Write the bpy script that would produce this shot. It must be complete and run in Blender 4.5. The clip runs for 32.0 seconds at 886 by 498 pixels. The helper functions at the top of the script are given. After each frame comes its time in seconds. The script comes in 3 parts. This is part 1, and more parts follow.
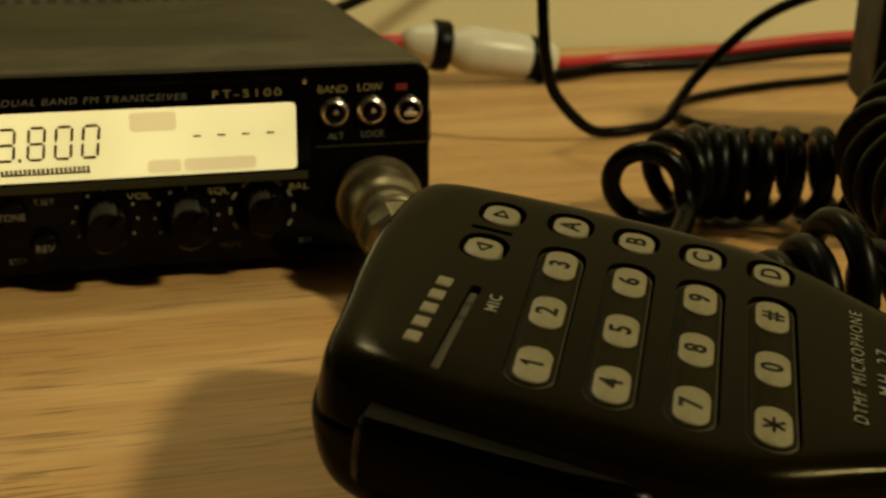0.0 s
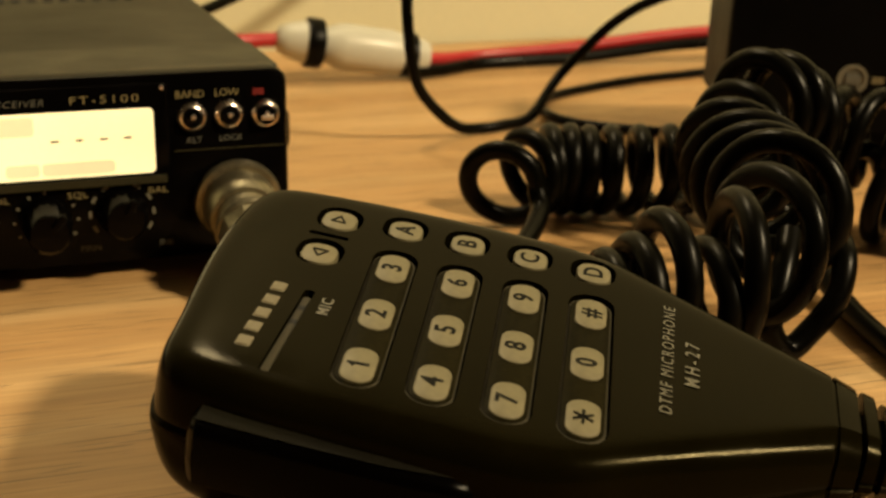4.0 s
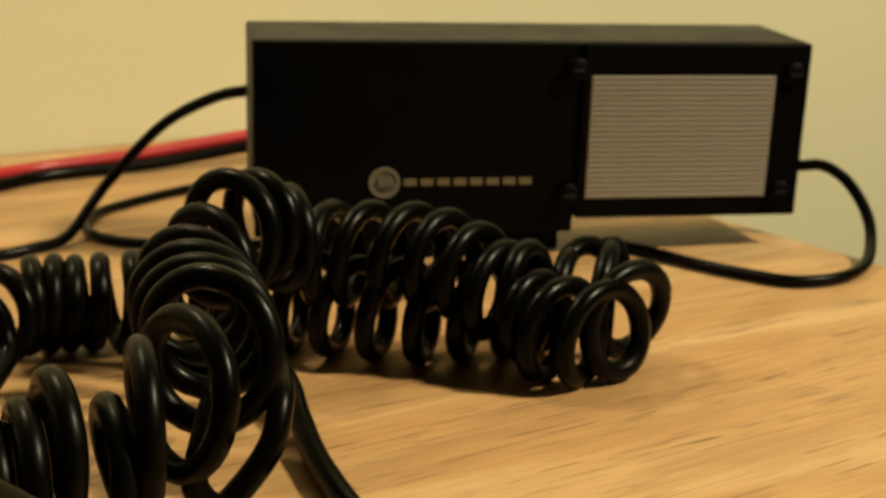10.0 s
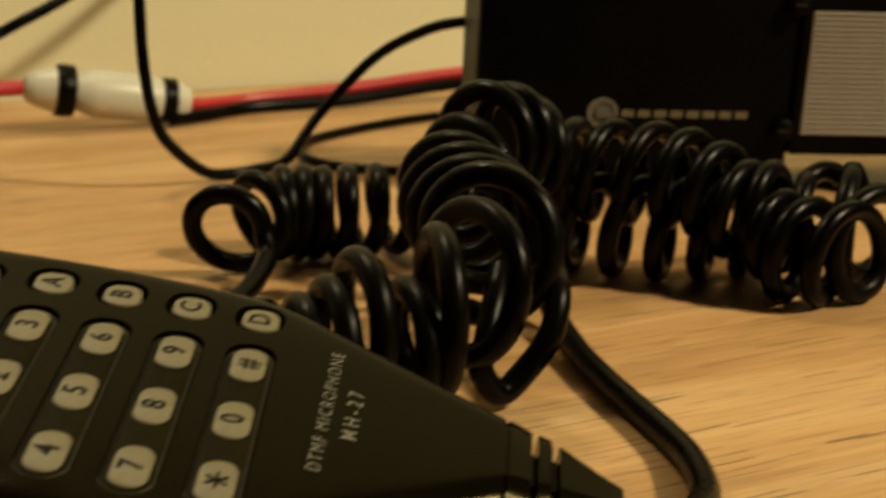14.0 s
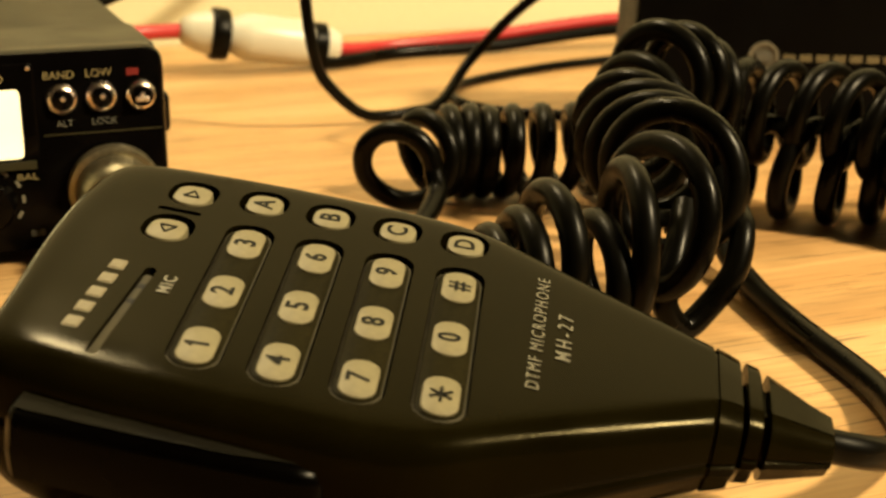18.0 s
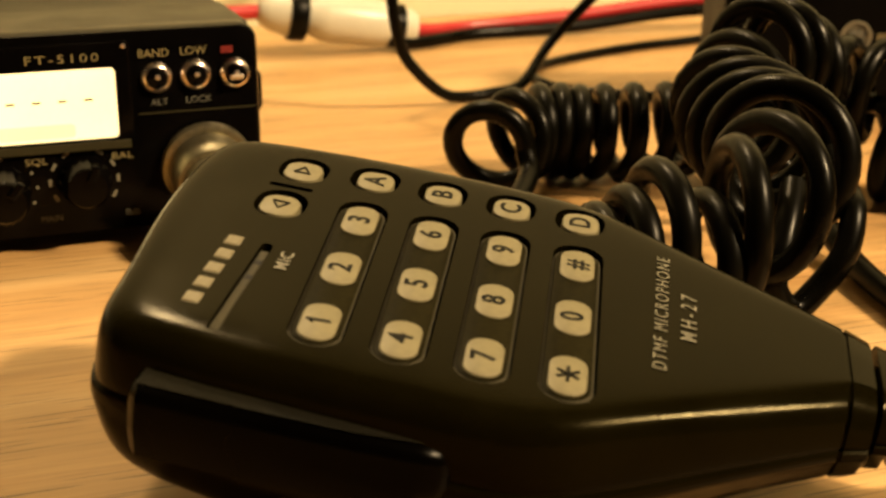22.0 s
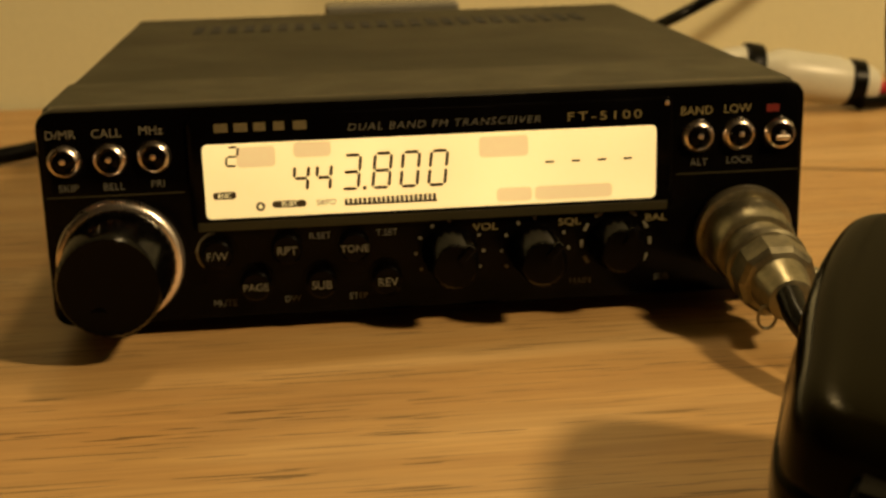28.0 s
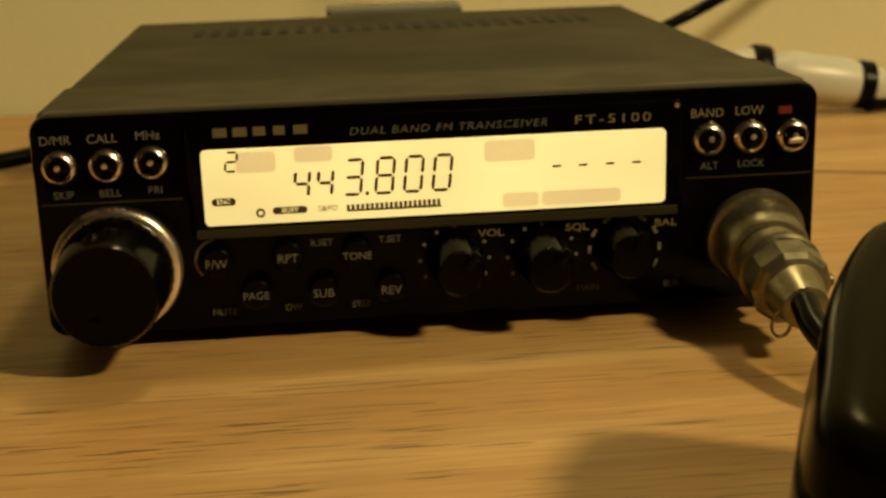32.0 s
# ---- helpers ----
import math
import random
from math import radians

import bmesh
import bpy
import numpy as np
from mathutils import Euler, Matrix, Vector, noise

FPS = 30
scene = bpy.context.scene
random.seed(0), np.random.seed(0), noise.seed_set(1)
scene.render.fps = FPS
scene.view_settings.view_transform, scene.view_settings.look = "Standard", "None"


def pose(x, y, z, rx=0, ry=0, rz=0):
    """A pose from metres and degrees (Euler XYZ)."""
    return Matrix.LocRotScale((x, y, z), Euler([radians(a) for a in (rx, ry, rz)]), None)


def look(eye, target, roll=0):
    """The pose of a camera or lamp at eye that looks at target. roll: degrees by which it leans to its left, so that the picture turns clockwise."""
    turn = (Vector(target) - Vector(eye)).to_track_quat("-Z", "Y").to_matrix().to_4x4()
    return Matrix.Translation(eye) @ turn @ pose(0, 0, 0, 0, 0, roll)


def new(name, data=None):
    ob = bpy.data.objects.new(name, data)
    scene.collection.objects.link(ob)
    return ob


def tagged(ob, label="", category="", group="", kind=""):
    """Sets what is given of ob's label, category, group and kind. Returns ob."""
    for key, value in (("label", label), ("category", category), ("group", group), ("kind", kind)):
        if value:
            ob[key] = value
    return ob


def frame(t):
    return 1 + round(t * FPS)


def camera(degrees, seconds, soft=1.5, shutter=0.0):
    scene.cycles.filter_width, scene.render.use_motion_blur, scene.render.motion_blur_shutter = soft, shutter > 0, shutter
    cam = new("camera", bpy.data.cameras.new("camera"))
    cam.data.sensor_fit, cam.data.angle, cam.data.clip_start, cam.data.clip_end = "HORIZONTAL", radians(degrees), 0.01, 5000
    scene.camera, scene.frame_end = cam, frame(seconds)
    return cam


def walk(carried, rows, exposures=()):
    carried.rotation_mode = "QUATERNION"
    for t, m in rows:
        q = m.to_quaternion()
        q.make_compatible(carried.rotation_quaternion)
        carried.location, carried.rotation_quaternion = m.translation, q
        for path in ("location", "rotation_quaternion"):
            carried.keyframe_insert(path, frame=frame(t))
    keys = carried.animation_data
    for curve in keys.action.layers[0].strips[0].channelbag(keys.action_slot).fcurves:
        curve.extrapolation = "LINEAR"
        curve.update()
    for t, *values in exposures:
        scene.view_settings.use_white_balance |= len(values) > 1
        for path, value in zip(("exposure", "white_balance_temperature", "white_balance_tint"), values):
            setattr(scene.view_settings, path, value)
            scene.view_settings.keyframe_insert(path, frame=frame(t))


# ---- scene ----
cam = camera(36.12, 32.0, soft=2.5, shutter=0.3)
cam.data.dof.use_dof, cam.data.dof.focus_distance, cam.data.dof.aperture_fstop = True, 0.203, cam.data.lens / 1.4
PATH = [
    (0, (0.0005, -0.2692, 0.0894), (0.0749, 0.0074, 0.0001), 0.45),
    (0.5, (0.0057, -0.2686, 0.0888), (0.0846, 0.0063, -0.0018), 0.12),
    (1, (0.0072, -0.2739, 0.0909), (0.0915, -0.0010, -0.0010), 0.30),
    (1.5, (0.0083, -0.2762, 0.0927), (0.0975, -0.0052, -0.0000), 0.50),
    (2, (0.0070, -0.2786, 0.0938), (0.0989, -0.0085, 0.0011), 0.76),
    (2.5, (0.0067, -0.2806, 0.0947), (0.1002, -0.0108, 0.0026), 0.73),
    (4.5, (0.0085, -0.2790, 0.0941), (0.1042, -0.0099, 0.0026), 0.88),
    (5, (0.0180, -0.2795, 0.0925), (0.1241, -0.0133, 0.0038), 1.57),
    (5.5, (0.0256, -0.2825, 0.0957), (0.1425, -0.0199, 0.0098), 1.88),
    (6, (0.0383, -0.2807, 0.0970), (0.1635, -0.0210, 0.0140), 1.09),
    (6.5, (0.0513, -0.2820, 0.0989), (0.1876, -0.0268, 0.0194), 0.52),
    (7, (0.0570, -0.2834, 0.1003), (0.2019, -0.0325, 0.0227), 0.55),
    (7.5, (0.0593, -0.2846, 0.1016), (0.2080, -0.0356, 0.0247), 0.49),
    (8, (0.0616, -0.2837, 0.1017), (0.2111, -0.0350, 0.0257), 0.33),
    (8.5, (0.0646, -0.2790, 0.1004), (0.2144, -0.0306, 0.0242), 0.08),
    (9, (0.0640, -0.2799, 0.1002), (0.2144, -0.0315, 0.0248), 0.25),
    (9.5, (0.0643, -0.2811, 0.1003), (0.2150, -0.0328, 0.0255), 0.19),
    (10, (0.0661, -0.2796, 0.0998), (0.2169, -0.0313, 0.0248), 0.02),
    (10.5, (0.0666, -0.2782, 0.0997), (0.2167, -0.0295, 0.0246), 0.06),
    (11, (0.0672, -0.2796, 0.0997), (0.2177, -0.0310, 0.0255), -0.10),
    (11.5, (0.0677, -0.2786, 0.0997), (0.2176, -0.0298, 0.0246), -0.17),
    (12, (0.0692, -0.2774, 0.0990), (0.2189, -0.0286, 0.0237), -0.36),
    (12.5, (0.0690, -0.2774, 0.0994), (0.2186, -0.0286, 0.0239), -0.37),
    (13, (0.0685, -0.2758, 0.0988), (0.2180, -0.0270, 0.0231), -0.27),
    (13.5, (0.0565, -0.2751, 0.0969), (0.2002, -0.0236, 0.0189), 0.88),
    (13.8, (0.0457, -0.2752, 0.0932), (0.1814, -0.0197, 0.0136), 0.63),
    (14, (0.0357, -0.2756, 0.0895), (0.1639, -0.0168, 0.0085), 0.59),
    (14.2, (0.0309, -0.2748, 0.0873), (0.1543, -0.0142, 0.0044), 0.59),
    (14.5, (0.0280, -0.2737, 0.0853), (0.1471, -0.0115, 0.0013), 0.01),
    (15, (0.0230, -0.2745, 0.0859), (0.1345, -0.0102, -0.0020), 0.49),
    (15.5, (0.0234, -0.2729, 0.0850), (0.1361, -0.0095, -0.0038), 0.71),
    (17.5, (0.0233, -0.2713, 0.0852), (0.1299, -0.0058, -0.0052), 0.15),
    (18, (0.0224, -0.2732, 0.0861), (0.1278, -0.0072, -0.0042), 0.21),
    (18.5, (0.0204, -0.2745, 0.0865), (0.1250, -0.0079, -0.0031), 0.33),
    (19, (0.0204, -0.2737, 0.0856), (0.1227, -0.0064, -0.0045), 0.20),
    (19.5, (0.0177, -0.2736, 0.0853), (0.1175, -0.0055, -0.0050), 0.65),
    (20, (0.0197, -0.2717, 0.0850), (0.1177, -0.0030, -0.0056), -0.23),
    (20.5, (0.0196, -0.2683, 0.0835), (0.1156, 0.0006, -0.0084), -0.21),
    (21, (0.0192, -0.2670, 0.0830), (0.1146, 0.0017, -0.0100), -0.19),
    (21.5, (0.0172, -0.2675, 0.0834), (0.1118, 0.0013, -0.0103), -0.17),
    (22, (0.0159, -0.2675, 0.0840), (0.1097, 0.0018, -0.0093), -0.25),
    (22.5, (0.0138, -0.2668, 0.0833), (0.1058, 0.0029, -0.0105), -0.22),
    (23, (0.0039, -0.2719, 0.0858), (0.0832, 0.0017, -0.0083), -0.04),
    (23.5, (-0.0091, -0.2736, 0.0858), (0.0572, 0.0047, -0.0047), 0.80),
    (24, (-0.0132, -0.2645, 0.0848), (0.0412, 0.0171, -0.0033), -0.13),
    (24.5, (-0.0134, -0.2459, 0.0804), (0.0312, 0.0381, -0.0056), -1.15),
    (25, (-0.0164, -0.2409, 0.0795), (0.0228, 0.0440, -0.0059), -1.00),
    (25.5, (-0.0192, -0.2404, 0.0805), (0.0141, 0.0453, -0.0047), -1.08),
    (26, (-0.0176, -0.2401, 0.0802), (0.0101, 0.0469, -0.0028), -1.42),
    (26.5, (-0.0205, -0.2408, 0.0805), (0.0064, 0.0467, -0.0008), -1.42),
    (28.5, (-0.0202, -0.2420, 0.0829), (0.0060, 0.0457, 0.0017), -1.65),
    (29, (-0.0208, -0.2399, 0.0814), (0.0059, 0.0479, 0.0011), -1.69),
    (29.5, (-0.0200, -0.2343, 0.0802), (0.0053, 0.0533, -0.0013), -1.93),
    (30, (-0.0206, -0.2343, 0.0805), (0.0047, 0.0534, -0.0006), -1.90),
    (30.5, (-0.0193, -0.2324, 0.0797), (0.0056, 0.0552, -0.0018), -2.06),
    (31, (-0.0194, -0.2324, 0.0802), (0.0052, 0.0552, -0.0016), -2.06),
    (31.5, (-0.0197, -0.2341, 0.0808), (0.0053, 0.0535, -0.0008), -1.85),
    (32, (-0.0200, -0.2360, 0.0815), (0.0056, 0.0519, 0.0011), -1.84),
]
EXPOSURES = [(0, -0.55, 6350, -7), (1, -0.22, 6300, 4), (2, 0.1, 6200, 8), (5, 0.2, 6200, 8), (6, 0.5, 5900, 3), (7, 0.38, 5900, 6), (8, 0.2, 5800, 6), (9, 0.16, 5600, 4), (13, 0.14, 5550, 2), (14, -0.05, 5850, 4), (15, 0.38, 6200, 10), (18, 0.94, 6350, 5), (22, 0.86, 7000, 14), (23, 0.6, 7100, 20), (24, 0.36, 7300, 32), (25, 0.1, 7800, 33), (26, -0.1, 8000, 29), (29, -0.36, 7450, 2), (32, -0.38, 7300, -3)]
walk(cam, [(t, look(eye, target, roll)) for t, eye, target, roll in PATH], EXPOSURES)

# ---- light ----
world = bpy.data.worlds.new("world")
scene.world = world
world.use_nodes = True
world.node_tree.nodes["Background"].inputs[0].default_value = (0.9, 0.72, 0.45, 1)
world.node_tree.nodes["Background"].inputs[1].default_value = 0.05


def lamp(name, eye, target, size, watts, colour):
    data = bpy.data.lights.new(name, "AREA")
    data.shape, data.size, data.energy, data.color = "DISK", size, watts, colour
    ob = new(name, data)
    ob.matrix_world = look(eye, target)
    return ob


lamp("room_lamp_light", (0.80, -0.68, 0.90), (0.16, 0.0, 0.0), 0.13, 19.8, (1.0, 0.76, 0.43))
lamp("shelf_lamp_light", (0.07, 0.21, 0.52), (0.20, -0.05, 0.0), 0.07, 1.05, (1.0, 0.76, 0.43))

# ---- materials ----


def material(name, colour, rough=0.5, metal=0.0, spread=0.12, grain=900.0, bump=0.0, spec=0.5, stain=60.0):
    """A surface with grain and larger stains."""
    mat = bpy.data.materials.new(name)
    mat.use_nodes = True
    nt = mat.node_tree
    b = nt.nodes["Principled BSDF"]
    b.inputs["Metallic"].default_value = metal
    b.inputs["Specular IOR Level"].default_value = spec
    co = nt.nodes.new("ShaderNodeTexCoord")
    fine, large = nt.nodes.new("ShaderNodeTexNoise"), nt.nodes.new("ShaderNodeTexNoise")
    fine.inputs["Scale"].default_value, large.inputs["Scale"].default_value = grain, stain
    fine.inputs["Detail"].default_value, large.inputs["Detail"].default_value = 3, 4
    for tex in (fine, large):
        nt.links.new(co.outputs["Object"], tex.inputs["Vector"])
    both = nt.nodes.new("ShaderNodeMath")
    both.operation = "ADD"
    nt.links.new(fine.outputs["Fac"], both.inputs[0])
    nt.links.new(large.outputs["Fac"], both.inputs[1])
    ramp = nt.nodes.new("ShaderNodeMapRange")
    ramp.inputs[1].default_value, ramp.inputs[2].default_value = 0.6, 1.4
    ramp.inputs[3].default_value, ramp.inputs[4].default_value = 1 - spread, 1 + spread
    nt.links.new(both.outputs[0], ramp.inputs[0])
    mix = nt.nodes.new("ShaderNodeVectorMath")
    mix.operation = "SCALE"
    mix.inputs[0].default_value = colour
    nt.links.new(ramp.outputs[0], mix.inputs["Scale"])
    nt.links.new(mix.outputs[0], b.inputs["Base Color"])
    rr = nt.nodes.new("ShaderNodeMapRange")
    rr.inputs[1].default_value, rr.inputs[2].default_value = 0.3, 0.7
    rr.inputs[3].default_value, rr.inputs[4].default_value = max(0.02, rough - 0.08), min(1, rough + 0.08)
    nt.links.new(large.outputs["Fac"], rr.inputs[0])
    nt.links.new(rr.outputs[0], b.inputs["Roughness"])
    if bump:
        bp = nt.nodes.new("ShaderNodeBump")
        bp.inputs["Strength"].default_value, bp.inputs["Distance"].default_value = bump, 0.0004
        nt.links.new(fine.outputs["Fac"], bp.inputs["Height"])
        nt.links.new(bp.outputs[0], b.inputs["Normal"])
    return mat


def glow(name, colour, strength, base=(0.02, 0.02, 0.02)):
    mat = material(name, base, 0.4)
    b = mat.node_tree.nodes["Principled BSDF"]
    b.inputs["Emission Color"].default_value = (*colour, 1)
    nt = mat.node_tree
    cloud, level = nt.nodes.new("ShaderNodeTexNoise"), nt.nodes.new("ShaderNodeMapRange")
    cloud.inputs["Scale"].default_value, cloud.inputs["Detail"].default_value = 28.0, 1.0
    for k, v in enumerate((0.35, 0.65, 0.82 * strength, 1.1 * strength)):
        level.inputs[k + 1].default_value = v
    nt.links.new(nt.nodes["Texture Coordinate"].outputs["Object"], cloud.inputs["Vector"])
    nt.links.new(cloud.outputs["Fac"], level.inputs[0])
    nt.links.new(level.outputs[0], b.inputs["Emission Strength"])
    return mat


def wood_material():
    """Oak laminate: the grain runs along x; figure, bands, fibres and short dark pores."""
    mat = bpy.data.materials.new("oak_laminate")
    mat.use_nodes = True
    nt = mat.node_tree
    b = nt.nodes["Principled BSDF"]
    co = nt.nodes.new("ShaderNodeTexCoord")

    def streaks(along, across, detail, twist=0.0):
        mp, tex = nt.nodes.new("ShaderNodeMapping"), nt.nodes.new("ShaderNodeTexNoise")
        mp.inputs["Scale"].default_value = (along, across, 1.0)
        tex.inputs["Scale"].default_value, tex.inputs["Detail"].default_value, tex.inputs["Distortion"].default_value = 1.0, detail, twist
        nt.links.new(co.outputs["Object"], mp.inputs["Vector"])
        nt.links.new(mp.outputs[0], tex.inputs["Vector"])
        return tex.outputs["Fac"]

    def spread(fac, lo, hi, a, b_):
        r = nt.nodes.new("ShaderNodeMapRange")
        for k, v in enumerate((lo, hi, a, b_)):
            r.inputs[k + 1].default_value = v
        nt.links.new(fac, r.inputs[0])
        return r.outputs[0]

    def times(p, q):
        m = nt.nodes.new("ShaderNodeMath")
        m.operation = "MULTIPLY"
        nt.links.new(p, m.inputs[0])
        nt.links.new(q, m.inputs[1])
        return m.outputs[0]

    ramp = nt.nodes.new("ShaderNodeValToRGB")
    e = ramp.color_ramp.elements
    e[0].position, e[0].color = 0.28, (0.43, 0.240, 0.094, 1)
    e[1].position, e[1].color = 0.72, (0.62, 0.412, 0.200, 1)
    mid = e.new(0.52)
    mid.color = (0.50, 0.302, 0.126, 1)
    nt.links.new(streaks(5.0, 45.0, 4.0, 0.8), ramp.inputs[0])
    bands = spread(streaks(11.0, 330.0, 4.0, 0.3), 0.3, 0.7, 0.94, 1.04)
    fibres = spread(streaks(40.0, 800.0, 3.0), 0.3, 0.7, 0.91, 1.07)
    pores = spread(streaks(50.0, 1150.0, 1.5), 0.595, 0.625, 1.0, 0.43)
    where = spread(streaks(10.0, 130.0, 3.0), 0.42, 0.58, 0.18, 1.0)
    gate = nt.nodes.new("ShaderNodeMix")
    gate.inputs[2].default_value = 1.0
    nt.links.new(where, gate.inputs[0])
    nt.links.new(pores, gate.inputs[3])
    patches = spread(streaks(20.0, 60.0, 3.0, 0.5), 0.3, 0.7, 0.88, 1.08)
    fine = times(times(times(bands, fibres), patches), gate.outputs[0])
    sc = nt.nodes.new("ShaderNodeVectorMath")
    sc.operation = "SCALE"
    nt.links.new(ramp.outputs[0], sc.inputs[0])
    nt.links.new(fine, sc.inputs["Scale"])
    nt.links.new(sc.outputs[0], b.inputs["Base Color"])
    nt.links.new(spread(fibres, 0.92, 1.06, 0.48, 0.38), b.inputs["Roughness"])
    b.inputs["Specular IOR Level"].default_value = 0.35
    bp = nt.nodes.new("ShaderNodeBump")
    bp.inputs["Strength"].default_value, bp.inputs["Distance"].default_value = 0.25, 0.0003
    nt.links.new(fine, bp.inputs["Height"])
    nt.links.new(bp.outputs[0], b.inputs["Normal"])
    return mat


WOOD = wood_material()
WALL = material("cream_wall_paint", (0.70, 0.665, 0.45), 0.85, spread=0.04, grain=420, bump=0.25, stain=5)
# unseen room surfaces, kept this dark so black plastics reflect little
ROOM = material("unseen_room_dark", (0.07, 0.06, 0.045), 0.9, spread=0.05, grain=300, stain=3)
PANEL = material("black_gloss_plastic", (0.0012, 0.0009, 0.0008), 0.20, spread=0.25, spec=0.10)
CASE = material("black_painted_metal", (0.0124, 0.0112, 0.0036), 0.5, spread=0.10, grain=2500, bump=0.1, spec=0.2, stain=25)
BEZEL = material("charcoal_matte_plastic", (0.027, 0.0245, 0.0115), 0.5, spread=0.08, grain=2500, bump=0.1, spec=0.25)
MIC = material("black_textured_plastic", (0.0036, 0.0028, 0.0005), 0.15, spread=0.35, grain=3000, bump=0.05, spec=0.04, stain=90)
MIC.node_tree.nodes["Principled BSDF"].inputs["Specular Tint"].default_value = (1.0, 0.88, 0.5, 1)
MICSIDE = material("black_smooth_plastic", (0.0007, 0.0005, 0.0003), 0.24, spread=0.2, spec=0.04)
RUBBER = material("black_rubber_cord", (0.0015, 0.0013, 0.0006), 0.31, spread=0.25, grain=700, spec=0.09)
KEY = material("worn_ivory_plastic", (0.145, 0.127, 0.071), 0.5, spread=0.24, grain=700, stain=150)
WELL = material("dusty_clear_plastic", (0.0084, 0.0070, 0.0022), 0.45, spread=0.7, grain=1500, spec=0.02)
DUST = material("dusty_plastic", (0.026, 0.021, 0.008), 0.8, spread=0.5, grain=1800)
BARTOP = material("dusty_grip_plastic", (0.0110, 0.0094, 0.0042), 0.7, spread=0.5, grain=2200, bump=0.3, spec=0.2)
INK = material("dark_key_ink", (0.003, 0.003, 0.0025), 0.6, spec=0.1)
SILVERINK = material("silver_print", (0.145, 0.137, 0.105), 0.5)
GOLDINK = material("gold_print", (0.20, 0.165, 0.08), 0.45)
DIMINK = material("grey_print", (0.10, 0.10, 0.085), 0.5)
METAL = material("dull_nickel", (0.25, 0.225, 0.155), 0.40, 0.9, spread=0.3, grain=900, stain=200)
CHROME = material("bright_chrome", (0.95, 0.85, 0.77), 0.30, 1.0, spread=0.06)
POLISH = material("polished_chrome", (0.95, 0.82, 0.72), 0.25, 1.0, spread=0.06)
MAKER = material("faded_print", (0.13, 0.11, 0.06), 0.5)
RED = material("red_insulation", (0.42, 0.022, 0.026), 0.42, spread=0.12)
REDPRINT = material("red_print", (0.15, 0.010, 0.009), 0.5)
FUSE = material("milky_white_plastic", (0.55, 0.54, 0.46), 0.38, spread=0.06)
GRILLE = material("brushed_grille_metal", (0.23, 0.205, 0.172), 0.55, 0.2, spread=0.12)
SPEAKER = material("black_speaker_plastic", (0.0010, 0.0009, 0.0008), 0.5, spread=0.2, spec=0.06)
GREY = material("grey_plastic", (0.16, 0.15, 0.12), 0.5)
SPEAKERTOP = material("black_crinkle_steel", (0.012, 0.0112, 0.0085), 0.55, spread=0.15, grain=2500, bump=0.2, spec=0.3)
GRILLEBACK = material("grille_backing", (0.12, 0.107, 0.09), 0.6)
# near-black colour that gives flat slots and holes their inner shade
HOLE = material("recess_shade", (0.004, 0.004, 0.004), 0.8)
LCD = glow("backlit_lcd", (1.0, 0.77, 0.34), 1.2, (0.4, 0.36, 0.24))
SEGMENT = material("lcd_segment", (0.06, 0.045, 0.02), 0.6)
GHOST = glow("lcd_unlit_segment", (1.0, 0.70, 0.32), 0.92, (0.3, 0.25, 0.15))

# ---- mesh helpers (lengths in millimetres) ----
MM = 0.001


def thing(name, label, category, matrix=None, group=""):
    ob = new(name)
    ob.empty_display_size = 0.02
    if matrix:
        ob.matrix_world = matrix
    return tagged(ob, label, category, group)


def finish(bm, smooth):
    bmesh.ops.scale(bm, vec=(MM, MM, MM), verts=bm.verts)
    for f in bm.faces:
        f.smooth = smooth


def part(name, bm, mat, parent, label="", smooth=False):
    finish(bm, smooth)
    me = bpy.data.meshes.new(name)
    bm.to_mesh(me)
    bm.free()
    me.materials.append(mat)
    if smooth:
        me.set_sharp_from_angle(angle=radians(40))
    ob = new(name, me)
    ob.parent = parent
    return tagged(ob, label)


def share(name, data, parent, matrix, label=""):
    ob = new(name, data)
    ob.parent = parent
    ob.matrix_basis = matrix
    return tagged(ob, label)


def box(x0, x1, y0, y1, z0, z1, bevel=0.0, segments=2, bm=None):
    bm = bm or bmesh.new()
    made = bmesh.ops.create_cube(bm, size=1)["verts"]
    bmesh.ops.scale(bm, vec=(x1 - x0, y1 - y0, z1 - z0), verts=made)
    bmesh.ops.translate(bm, vec=((x0 + x1) / 2, (y0 + y1) / 2, (z0 + z1) / 2), verts=made)
    if bevel:
        edges = {e for v in made for e in v.link_edges}
        bmesh.ops.bevel(bm, geom=list(edges), offset=bevel, segments=segments, affect="EDGES", profile=0.5)
    return bm


def turned(profile, segments=32, axis="y", at=(0, 0, 0), ribs=0, depth=0.0, bm=None):
    """A turned solid from (along, radius) pairs; ribs flute it."""
    bm = bm or bmesh.new()
    rings = []
    for along, r in profile:
        ring = []
        for k in range(segments):
            a = 2 * math.pi * k / segments
            rr = r - (depth if ribs and k % 2 and r > 0.6 * max(q for _, q in profile) else 0)
            p = (rr * math.cos(a), rr * math.sin(a), along)
            p = {"y": (p[0], p[2], p[1]), "x": (p[2], p[0], p[1]), "z": p}[axis]
            ring.append(bm.verts.new((p[0] + at[0], p[1] + at[1], p[2] + at[2])))
        rings.append(ring)
    for a, b in zip(rings, rings[1:]):
        for k in range(segments):
            bm.faces.new((a[k], a[(k + 1) % segments], b[(k + 1) % segments], b[k]))
    bm.faces.new(rings[0])
    bm.faces.new(rings[-1])
    bmesh.ops.recalc_face_normals(bm, faces=bm.faces)
    return bm


